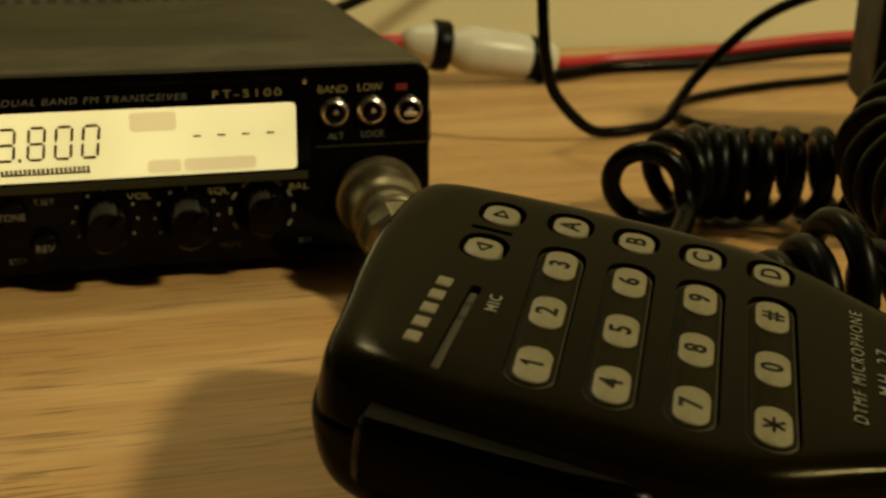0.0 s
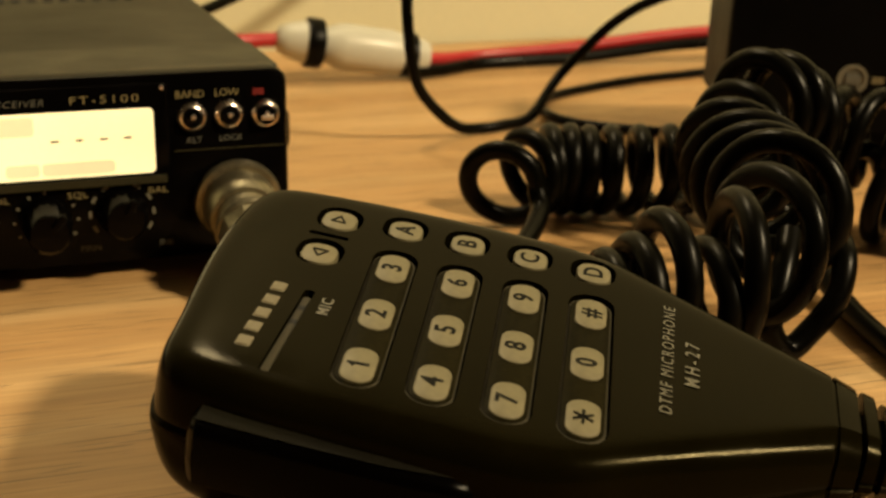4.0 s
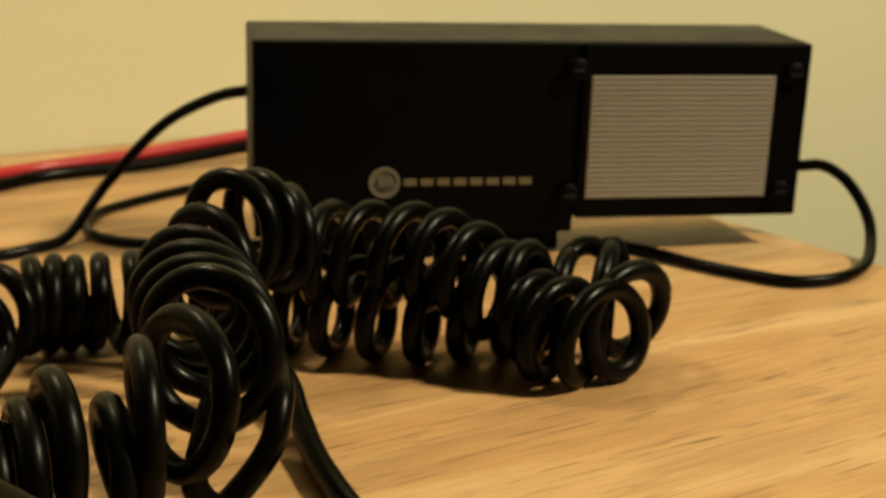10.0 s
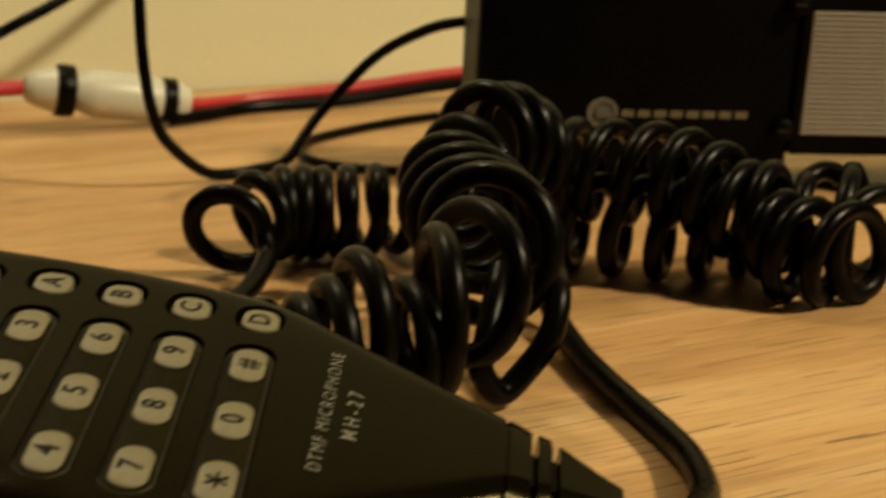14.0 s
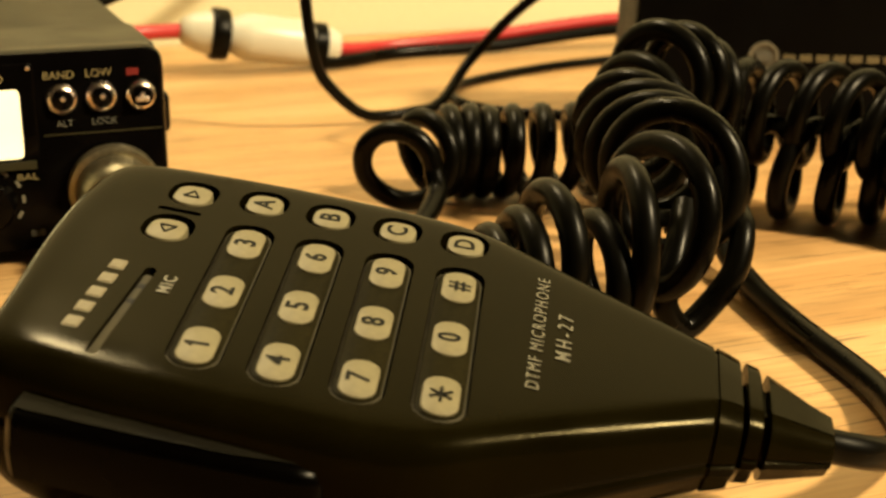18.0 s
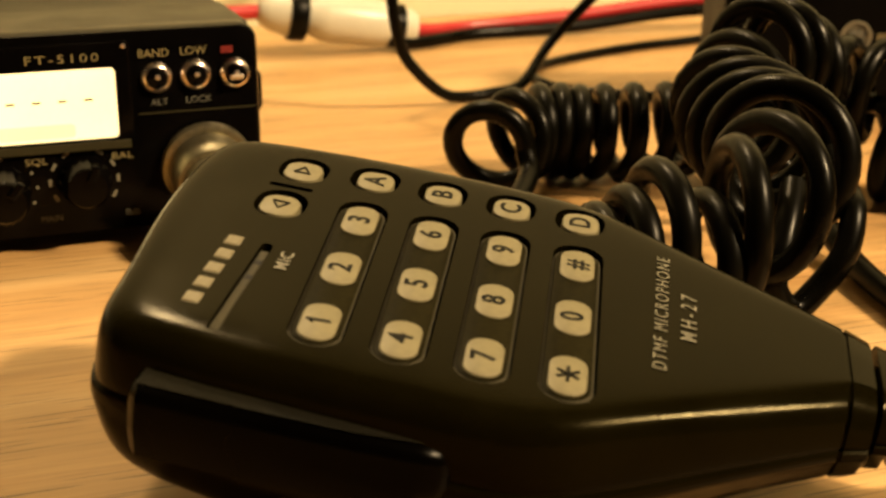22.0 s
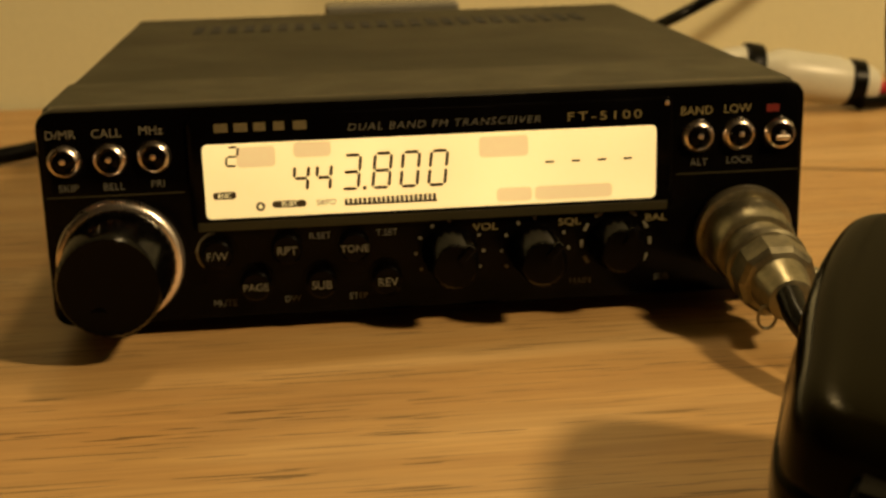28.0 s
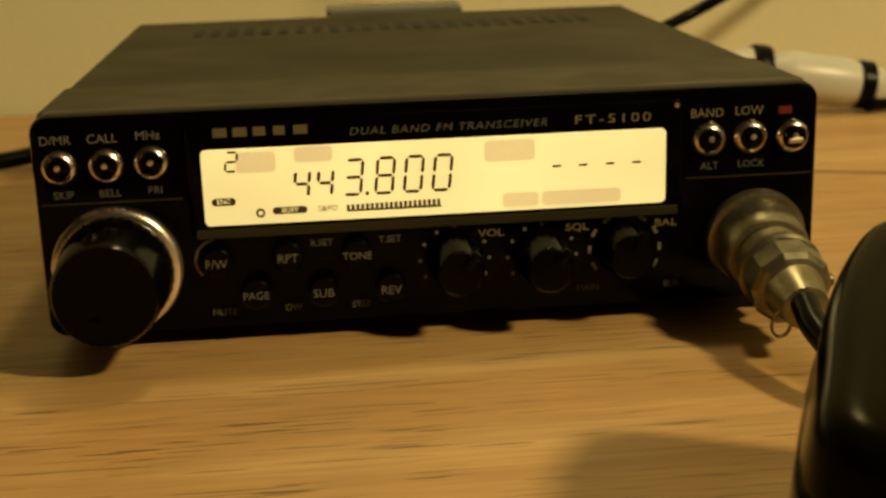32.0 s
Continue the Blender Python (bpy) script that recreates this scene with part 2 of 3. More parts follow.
def spline(points, per=12):
    """Points on a smooth line through the given ones."""
    p = np.array(points, float)
    p = np.vstack([2 * p[0] - p[1], p, 2 * p[-1] - p[-2]])
    out = []
    for k in range(1, len(p) - 2):
        for s in np.linspace(0, 1, per, endpoint=False):
            a, b, c, d = p[k - 1 : k + 3]
            out.append(0.5 * (2 * b + (c - a) * s + (2 * a - 5 * b + 4 * c - d) * s * s + (3 * b - a - 3 * c + d) * s**3))
    out.append(p[-2])
    return np.array(out)


def axes_along(line):
    t = np.gradient(line, axis=0)
    t /= np.linalg.norm(t, axis=1)[:, None]
    up = np.array([0, 0, 1.0]) if abs(t[0][2]) < 0.9 else np.array([0, 1.0, 0])
    sides = []
    side = np.cross(up, t[0])
    for d in t:
        side = side - d * (side @ d)
        side /= np.linalg.norm(side)
        sides.append(side)
    sides = np.array(sides)
    return t, sides, np.cross(t, sides)


def tube(line, radius, segments=10, bm=None):
    bm = bm or bmesh.new()
    line = np.array(line, float)
    r = np.broadcast_to(radius, len(line))
    _, s, u = axes_along(line)
    ang = np.linspace(0, 2 * math.pi, segments, endpoint=False)
    rings = [[bm.verts.new(line[i] + r[i] * (math.cos(a) * s[i] + math.sin(a) * u[i])) for a in ang] for i in range(len(line))]
    for a, b in zip(rings, rings[1:]):
        for k in range(segments):
            bm.faces.new((a[k], a[(k + 1) % segments], b[(k + 1) % segments], b[k]))
    bm.faces.new(rings[0][::-1])
    bm.faces.new(rings[-1])
    bmesh.ops.recalc_face_normals(bm, faces=bm.faces)
    return bm


def text_mesh(name, words, size, mat, parent, matrix, depth=0.06, shear=0.0, spread=1.0, label="", bold=0.008, wide=1.0):
    """Printed words, centred, in the local xy plane of matrix."""
    cu = bpy.data.curves.new(name, "FONT")
    cu.body, cu.size, cu.align_x, cu.align_y = words, size * MM, "CENTER", "CENTER"
    cu.offset = bold * size * MM
    cu.extrude, cu.shear, cu.space_character, cu.resolution_u = depth * MM / 2, shear, spread, 3
    tmp = bpy.data.objects.new(name, cu)
    me = bpy.data.meshes.new_from_object(tmp)
    bpy.data.objects.remove(tmp)
    me.transform(Matrix.Diagonal((wide, 1, 1, 1)))
    me.materials.clear()
    me.materials.append(mat)
    return share(name, me, parent, matrix, label)


def at_mm(x, y, z, rx=0, ry=0, rz=0):
    return pose(x * MM, y * MM, z * MM, rx, ry, rz)

# ---- room and desk ----


def slab(name, x0, x1, y0, y1, z0, z1, mat, label, bevel=0.0, category=""):
    bm = box(x0, x1, y0, y1, z0, z1, bevel)
    finish(bm, False)
    me = bpy.data.meshes.new(name)
    bm.to_mesh(me)
    bm.free()
    me.materials.append(mat)
    return tagged(new(name, me), label, category, kind="structure")


BACK = 274
slab("wall_north", -1800, 2200, BACK, BACK + 100, -740, 1700, WALL, "cream painted wall behind the desk", category="wall")
# the rest of the room is out of view, added to hold down bounce light
slab("unseen_wall_south", -1800, 2200, -2300, -2200, -740, 1700, ROOM, "unseen dark wall added to close the room", category="wall")
slab("unseen_wall_west", -1900, -1800, -2200, BACK, -740, 1700, ROOM, "unseen dark wall added to close the room", category="wall")
slab("unseen_wall_east", 2200, 2300, -2200, BACK, -740, 1700, ROOM, "unseen dark wall added to close the room", category="wall")
slab("floor", -1800, 2200, -2200, BACK, -840, -740, ROOM, "unseen dark floor added to close the room", category="floor")
slab("ceiling", -1800, 2200, -2200, BACK, 1700, 1800, ROOM, "unseen dark ceiling added to close the room", category="ceiling")

desk = thing("desk", "oak laminate desk with straight brown grain", "desk")
top = part("desktop", box(-700, 364, -520, BACK - 2, -26, 0, 1.5), WOOD, desk)
for x in (-660, 320):
    for y in (-480, 240):
        part("leg", box(x - 22, x + 22, y - 22, y + 22, -740, -26, 2), WOOD, desk)

# ---- transceiver ----
radio = thing("transceiver", "black mobile transceiver with lit amber display on the desk", "radio", pose(0, 0, 0.003))


def rounded_panel(x0, x1, z0, z1, y0, y1, r, n=5, edge=0.6):
    """A slab with rounded corners in xz, from y0 (front, eased edge) back to y1."""
    bm = bmesh.new()
    corners = [(x1 - r, z1 - r, 0), (x0 + r, z1 - r, 90), (x0 + r, z0 + r, 180), (x1 - r, z0 + r, 270)]
    loops = []
    for y, inset in ((y0, edge), (y0 + edge * 0.3, edge * 0.3), (y0 + edge, 0), (y1, 0)):
        ring = []
        for cx, cz, a0 in corners:
            for k in range(n + 1):
                a = radians(a0 + 90 * k / n)
                q = max(r - inset, 0.05)
                ring.append(bm.verts.new((cx + q * math.cos(a), y, cz + q * math.sin(a))))
        loops.append(ring)
    for a, b in zip(loops, loops[1:]):
        for k in range(len(a)):
            bm.faces.new((a[k], a[(k + 1) % len(a)], b[(k + 1) % len(a)], b[k]))
    bm.faces.new(loops[0])
    bm.faces.new(loops[-1])
    bmesh.ops.recalc_face_normals(bm, faces=bm.faces)
    return bm


part("front_panel", rounded_panel(-70, 70, 0, 40, 0, 6, 3.2, edge=1.0), PANEL, radio, "black gloss front panel", True)
part("front_body", box(-69.5, 69.5, 6, 35.5, 0.6, 39.7, 0.6), BEZEL, radio, "charcoal plastic front section")
part("case", box(-69.0, 69.0, 35.5, 157, 1.0, 39.4, 0.6), CASE, radio, "black painted metal case")
heat = part("heat_sink", box(-62, 62, 157, 160, 4, 37), CASE, radio)
for k in range(14):
    part("fin", box(-58 + k * 8.6, -55.6 + k * 8.6, 160, 168, 5, 36), CASE, heat)
part("connector_block", box(-16, 24, 168, 182, 16, 40.5, 1), GREY, radio, "pale grey rear connector block")
for x in (-55, 55):
    for y in (25, 135):
        z = -3.0
        part("foot", turned([(z, 5), (1.0, 5.5)], 18, "z", (x, y, 0)), RUBBER, radio)
# cooling slots near the rear of the case, laid on as bars of shade colour
slot = bmesh.new()
box(-1.2, 1.2, -7.5, 7.5, -0.15, 0.15, 0, bm=slot)
slot_ob = part("slot", slot, HOLE, radio)
slot_ob.matrix_basis = at_mm(-50, 126, 39.42)
for k in range(1, 24):
    share("slot", slot_ob.data, radio, at_mm(-50 + k * 4.4, 126, 39.42))

# display
part("display_frame", rounded_panel(-43.6, 44.9, 16.8, 38.0, -0.7, 2, 1.4, edge=0.5), PANEL, radio, "black gloss display surround", True)
lcd = part("display", rounded_panel(-41.0, 41.7, 19.3, 33.0, -0.86, 0.5, 1.0, edge=0.1), LCD, radio, "lit amber liquid crystal display")
part("display_lip", box(-42.6, 43.9, -0.95, -0.66, 17.0, 18.7, 0.12), BEZEL, radio, "matt grey lower edge of the display")
FACE = -0.93


def face_text(words, x, z, size, mat, y=FACE, name="lettering", depth=0.06, shear=0.0, spread=1.0, parent=None, label="", wide=1.0, bold=0.0):
    return text_mesh(name, words, size, mat, parent or radio, at_mm(x, y, z, 90), depth, shear, spread, label, bold, wide)


def bar(x0, x1, z0, z1, mat, y=FACE, name="mark", parent=None, r=0.0):
    bm = rounded_panel(x0, x1, z0, z1, y, y + 0.05, r, 4, 0.001) if r else box(x0, x1, y, y + 0.05, z0, z1)
    return part(name, bm, mat, parent or radio)


DIGITS = {"0": "abcdef", "2": "abged", "3": "abgcd", "4": "fgbc", "8": "abcdefg"}


def seven(ch, x, z, w, h, t, parent, lean=0.12):
    """One seven-segment figure; its lower left corner at x, z."""
    bm = bmesh.new()
    ends = {"a": (0, 2, 1, 2), "b": (1, 2, 1, 1), "c": (1, 1, 1, 0), "d": (0, 0, 1, 0), "e": (0, 1, 0, 0), "f": (0, 2, 0, 1), "g": (0, 1, 1, 1)}
    for s in DIGITS[ch]:
        a, b, c, d = ends[s]
        p, q = Vector((x + a * w, z + b * h / 2)), Vector((x + c * w, z + d * h / 2))
        p.x, q.x = p.x + (p.y - z) * lean, q.x + (q.y - z) * lean
        way = (q - p).normalized()
        side = Vector((-way.y, way.x)) * t / 2
        p, q = p + way * t * 0.25, q - way * t * 0.25
        ring = [p, p + way * t / 2 + side, q - way * t / 2 + side, q, q - way * t / 2 - side, p + way * t / 2 - side]
        bm.faces.new([bm.verts.new((v.x, FACE, v.y)) for v in ring])
    made = bmesh.ops.extrude_face_region(bm, geom=bm.faces[:])["geom"]
    bmesh.ops.translate(bm, vec=(0, 0.05, 0), verts=[v for v in made if isinstance(v, bmesh.types.BMVert)])
    bmesh.ops.recalc_face_normals(bm, faces=bm.faces)
    return part("lcd_figure", bm, SEGMENT, parent)


for ch, x, h in (("4", -25.2, 4.7), ("4", -21.1, 4.7), ("3", -16.4, 6.2), ("8", -10.8, 6.3), ("0", -5.7, 6.3), ("0", -0.6, 6.3)):
    seven(ch, x, 23.8, 2.95 if h > 5 else 2.5, h, 0.6, lcd)
bar(-12.6, -11.9, 23.5, 24.2, SEGMENT, name="lcd_point", parent=lcd)
seven("2", -36.9, 29.0, 1.9, 3.4, 0.42, lcd)
for k in range(4):
    bar(21.0 + k * 4.85, 22.6 + k * 4.85, 26.85, 27.25, SEGMENT, name="lcd_dash", parent=lcd)
for a in ((-35.0, -28.0, 28.6, 32.4), (-24.8, -18.0, 30.0, 32.8), (8.8, 17.9, 28.4, 32.3), (11.9, 18.5, 19.9, 22.6), (19.0, 33.5, 19.9, 22.6)):
    bar(*a, GHOST, y=FACE + 0.03, name="lcd_block", parent=lcd, r=0.8)
for a in ((-39.6, -35.4, 22.9, 24.3), (-29.1, -22.9, 20.9, 22.2)):
    bar(*a, SEGMENT, name="lcd_oval", parent=lcd, r=0.65)
face_text("ENC", -37.5, 23.6, 1.25, LCD, FACE - 0.05, "lcd_word", parent=lcd)
face_text("BUSY", -26.0, 21.55, 1.25, LCD, FACE - 0.05, "lcd_word", parent=lcd)
face_text("S&PO", -19.3, 21.5, 1.5, SEGMENT, FACE, "lcd_word", parent=lcd)
part("lcd_ring", turned([(FACE, 0.85), (FACE + 0.05, 0.85)], 16, "y", (-31.2, 0, 21.3)), SEGMENT, lcd)
part("lcd_ring_centre", turned([(FACE - 0.04, 0.42), (FACE, 0.42)], 12, "y", (-31.2, 0, 21.3)), LCD, lcd)
bar(-16.0, 0.9, 20.7, 21.1, SEGMENT, name="lcd_meter", parent=lcd)
for k in range(20):
    bar(-16.0 + k * 0.85, -15.45 + k * 0.85, 21.1, 22.0 + 0.012 * k, SEGMENT, name="lcd_meter_bar", parent=lcd)

# the maker's name as plain bars
for k, w in enumerate((3.2, 3.2, 2.8, 2.6, 3.2)):
    bar(-38.6 + k * 3.5, -38.6 + k * 3.5 + w * 0.76, 35.1, 36.7, MAKER, -0.78, "maker_mark")
face_text("DUAL BAND FM TRANSCEIVER", 2.6, 35.0, 1.9, DIMINK, -0.74, shear=0.2, spread=1.16, wide=1.19)
face_text("FT-5100", 32.0, 35.1, 2.3, GOLDINK, -0.74, spread=1.3, wide=1.42)
part("panel_dot", turned([(-0.75, 0.5), (-1.0, 0.45), (-1.1, 0.1)], 12, "y", (43.6, 0, 37.0)), CHROME, radio, "tiny bright chrome dot", True)


def push_button(x, z, r=3.0, ring=POLISH):
    b = part("push_button", turned([(0, r + 0.1), (-0.45, r + 0.02), (-0.9, r - 0.2), (-1.25, r - 0.5), (-1.4, r - 0.75), (-1.3, r - 0.88), (-0.3, r - 0.95)], 40, "y", (x, 0, z)), ring, radio, "round button in a chrome ring", True)
    part("button_cap", turned([(0, r - 1.0), (-1.3, r - 1.0), (-1.8, r - 1.25), (-2.15, 0.9), (-2.25, 0.1)], 28, "y", (x, 0, z)), PANEL, b, "", True)
    # chrome spot stands in for the lamp highlight on the domed cap
    part("button_glint", turned([(-2.0, 0.62), (-2.27, 0.52), (-2.36, 0.1)], 12, "y", (x, 0, z + 0.3)), CHROME, b, "", True)
    return b


for x, z, upper, lower in ((-65.3, 31.0, "D/MR", "SKIP"), (-57.3, 31.0, "CALL", "BELL"), (-49.5, 31.2, "MHz", "PRI"), (49.7, 30.4, "BAND", "ALT"), (57.4, 30.5, "LOW", "LOCK")):
    push_button(x, z)
    face_text(upper, x - 0.3, z + 4.7, 2.25, SILVERINK if x < 0 else GOLDINK, -0.06)
    face_text(lower, x + 0.3, z - 5.0, 1.9, DIMINK, -0.06)
power = push_button(65.2, 30.3)
part("power_mark", box(63.8, 66.5, -2.7, -2.2, 29.4, 30.4, 0.3), CHROME, power)
bar(62.6, 65.0, 34.4, 35.8, REDPRINT, -0.06, "power_print")
bar(-69, -44.6, 24.3, 24.6, BEZEL, -0.1, "panel_rib")
bar(45.8, 69, 23.2, 23.5, BEZEL, -0.1, "panel_rib")

dial = part("tuning_dial", turned([(0, 11.4), (-1.2, 11.45), (-2.0, 11.25), (-2.4, 10.8), (-2.6, 10.0), (-2.6, 9.3)], 72, "y", (-56.9, 0, 12.4)), CHROME, radio, "large black tuning dial with a chrome ring", True)
part("dial_skirt", turned([(-2.0, 10.0), (-4.0, 10.2), (-5, 9.9), (-16.5, 9.2), (-17.6, 8.6), (-17.4, 7.4), (-17.0, 0.5)], 72, "y", (-56.9, 0, 12.4), ribs=36, depth=0.16), PANEL, dial, "", True)
part("finger_dimple", turned([(-17.1, 1.9), (-17.3, 1.6), (-17.25, 0.3)], 16, "y", (-59.0, 0, 7.2)), PANEL, dial, "", True)

for x, z, word, ink in ((-39.5, 13.0, "F/W", SILVERINK), (-26.9, 13.4, "RPT", SILVERINK), (-14.6, 13.2, "TONE", SILVERINK), (-32.9, 6.8, "PAGE", SILVERINK), (-20.9, 6.6, "SUB", SILVERINK), (-8.8, 6.5, "REV", SILVERINK)):
    b = part("soft_key", turned([(0, 3.5), (-0.4, 3.5), (-0.4, 2.9), (-2.6, 2.8), (-3.0, 2.4), (-3.05, 0.2)], 28, "y", (x, 0, z)), PANEL, radio, "round black key", True)
    face_text(word, x, z - 0.2, 2.2 if len(word) < 4 else 1.95, ink, -3.1, parent=b)
arc = [(-39.5 + 3.7 * math.cos(radians(a)), -0.35, 13.0 + 3.7 * math.sin(radians(a))) for a in range(95, 226, 10)]
part("key_ring", tube(arc, 0.28, 6), METAL, radio, "", True)
for words, x, z in (("MUTE", -38.8, 3.0), ("R.SET", -20.8, 15.0), ("T.SET", -8.5, 15.0), ("DW", -26.4, 3.2), ("STEP", -14.2, 3.1), ("MAIN", 27.6, 3.7), ("SUB", 43.2, 3.6)):
    face_text(words, x, z, 1.7, DIMINK, -0.06)


def small_knob(x, z, turn, long):
    k = part("control_knob", turned([(-0.2, 5.2), (-1.4, 5.2), (-2.0, 4.7), (0.9 - long, 4.4), (0.1 - long, 3.8), (-long, 0.3)], 40, "y", (0, 0, 0), ribs=20, depth=0.22), PANEL, radio, "small black ribbed knob", True)
    k.matrix_basis = at_mm(x, 0, z, 0, turn, 0)
    part("pointer", box(-0.9, 0.9, -long - 0.5, -2.2, 1.2, 4.9, 0.4), PANEL, k)
    return k


DOT = turned([(-0.12, 0.34), (-0.02, 0.34)], 8, "y")
finish(DOT, False)
dot_mesh = bpy.data.meshes.new("scale_dot")
DOT.to_mesh(dot_mesh)
dot_mesh.materials.append(SILVERINK)
LABELS = {"VOL": (9.8, 15.1), "SQL": (25.6, 15.3), "BAL": (42.0, 15.3)}
for x, z, words, turn in ((3.1, 10.6, "VOL", 40), (19.1, 10.3, "SQL", 40), (34.4, 10.9, "BAL", 25)):
    small_knob(x, z, turn, 7.0 if words == "BAL" else 10.3)
    face_text(words, *LABELS[words], 1.9, GOLDINK, -0.06, wide=1.3)
    for k in range(9):
        a = radians(210 - 30 * k)
        if x < 30:
            if k != 5:
                share("scale_dot", dot_mesh, radio, at_mm(x + 6.3 * math.cos(a), 0, z + 6.0 * math.sin(a)))
        else:
            tick = part("scale_tick", box(-0.3, 0.3, -0.08, 0, -0.75, 0.75), SILVERINK, radio)
            tick.matrix_basis = at_mm(x + 6.5 * math.cos(a), 0, z + 6.3 * math.sin(a), 0, -math.degrees(a), 0)
part("side_tab", box(69, 72.5, 8, 17, 20, 29, 1.5), PANEL, radio, "black side mounting screw")

# microphone plug in its socket
plug = thing("microphone_plug", "round nickel microphone plug in the transceiver socket", "plug", radio.matrix_world @ at_mm(58.6, 0, 12.0, 9, 0, -1))
part("socket_ring", turned([(0.0, 9.2), (-1.2, 9.3), (-2.0, 9.0), (-2.3, 8.2), (-2.2, 7.4)], 44, "y"), METAL, plug, "", True)
part("locking_collar", turned([(-2.0, 7.6), (-3.0, 8.0), (-9.0, 7.8), (-10.0, 7.2), (-10.2, 6.4)], 48, "y", ribs=24, depth=0.10), METAL, plug, "knurled nickel collar", True)
part("plug_body", turned([(-10.0, 6.2), (-14.5, 6.1), (-15.0, 7.2), (-16.4, 7.4), (-17.0, 7.0), (-17.2, 6.0)], 36, "y"), METAL, plug, "", True)
part("clamp_nut", turned([(-17.0, 6.4), (-17.6, 7.1), (-22.4, 7.0), (-23.4, 6.2), (-23.8, 5.0)], 10, "y"), METAL, plug, "angular nickel clamp")
part("cable_clamp", turned([(-23.6, 5.2), (-28.5, 4.2), (-30.0, 3.9), (-30.4, 3.0)], 20, "y"), METAL, plug, "", True)
part("clamp_spring", tube([(-3.6 + 1.6 * math.cos(radians(a)), -29.0, -3.4 + 2.2 * math.sin(radians(a))) for a in range(90, 400, 18)], 0.3, 6), METAL, plug, "thin wire loop", True)
part("clamp_screw", turned([(6.6, 1.2), (7.8, 1.2), (8.0, 0.9)], 12, "x", (0, -20, 0)), METAL, plug, "", True)

# ---- hand microphone ----
C = Vector((68.23, -111.34, 30.61))
U, V, N = Vector((0.86181, -0.48034, -0.16295)), Vector((0.50347, 0.8491, 0.15984)), Vector((0.06158, -0.21979, 0.9736))
mic_pose = Matrix(((U.x, V.x, N.x, C.x * MM), (U.y, V.y, N.y, C.y * MM), (U.z, V.z, N.z, C.z * MM), (0, 0, 0, 1)))
mic = thing("hand_microphone", "black keypad hand microphone lying face up on the desk", "microphone", mic_pose)
V0 = -4.2


def mic_section(u, hw, top, bottom, r):
    """One cross-section of the shell: across, height pairs; the upper shell is rounder towards the talk bar, the lower one stands proud."""
    k = min(1.0, (top - bottom) / 20)
    far = 0.3 * max(0.0, -26 - u)
    head = 1.5 * min(1.0, max(0.0, (-22 - u) / 10))
    pts = []
    for sign, q in ((1, r), (-1, min(r * 1.1, hw * 0.6))):
        half = [(0, top), (hw * 0.5, top), (hw - q, top - 0.05), (hw - q * 0.45, top - q * 0.15), (hw - q * 0.12, top - q * 0.5), (hw + 0.15, top - max(q, 5.5 * k) * 1.05),
                (hw + 0.4 * k, top - 8.4 * k), (hw + 0.1 * k, top - 8.8 * k), (hw + 0.8 * k, top - 9.2 * k), (hw + 0.7 * k, top - 11 * k), (hw - 0.2, bottom + 8 * k), (hw - 2.6 * k, bottom + 2.6 * k), (hw - 6.5 if hw > 14 else hw * 0.6, bottom + 0.2), (0, bottom)]
        wide = 1.0 + 2.2 * min(1.0, max(0.0, (u - 4) / 18)) * (sign < 0) / hw * (1.0 if u < 56.5 else 0.5)
        line = [(u - head * (1.0 if z < top - 9 * k else 0.7) - 0.03 * head * sign * w - 1.2 * head * math.exp(-(((sign * w) - 7) / 13) ** 2), V0 + sign * (w * wide + (far * w / hw if sign > 0 else 0)), z) for w, z in half]
        pts += line if sign > 0 else line[-2:0:-1]
    return pts


SECTIONS = [(-34.0, 15.5, -7.0, -15, 4), (-33.4, 21.3, -3.8, -18.5, 4), (-32.2, 24.6, -1.5, -21, 4.5), (-30.0, 27.0, -0.35, -23, 4.5), (-26, 28.4, 0, -24.5, 4.5), (-15, 29.5, 0, -25.5, 4.5),
            (0, 29.8, 0, -25.5, 4.5), (14, 29.0, 0, -25, 4.5), (20, 27.6, 0, -23.5, 4.5), (25, 25.0, 0, -22, 4.5), (30, 22.0, -0.05, -20, 4.5), (40, 16.4, -0.2, -17, 4.3), (52.0, 9.8, -0.5, -14.4, 4),
            (52.9, 9.4, -0.6, -14.2, 4), (53.0, 9.3, -0.6, -14.2, 4)]


def loft(sections, name, mat, parent, label=""):
    bm = bmesh.new()
    rings = [[bm.verts.new(p) for p in mic_section(*s)] for s in sections]
    for a, b in zip(rings, rings[1:]):
        for k in range(len(a)):
            bm.faces.new((a[k], a[(k + 1) % len(a)], b[(k + 1) % len(a)], b[k]))
    bm.faces.new(rings[0])
    bm.faces.new(rings[-1])
    bmesh.ops.recalc_face_normals(bm, faces=bm.faces)
    ob = part(name, bm, mat, parent, label, True)
    return ob


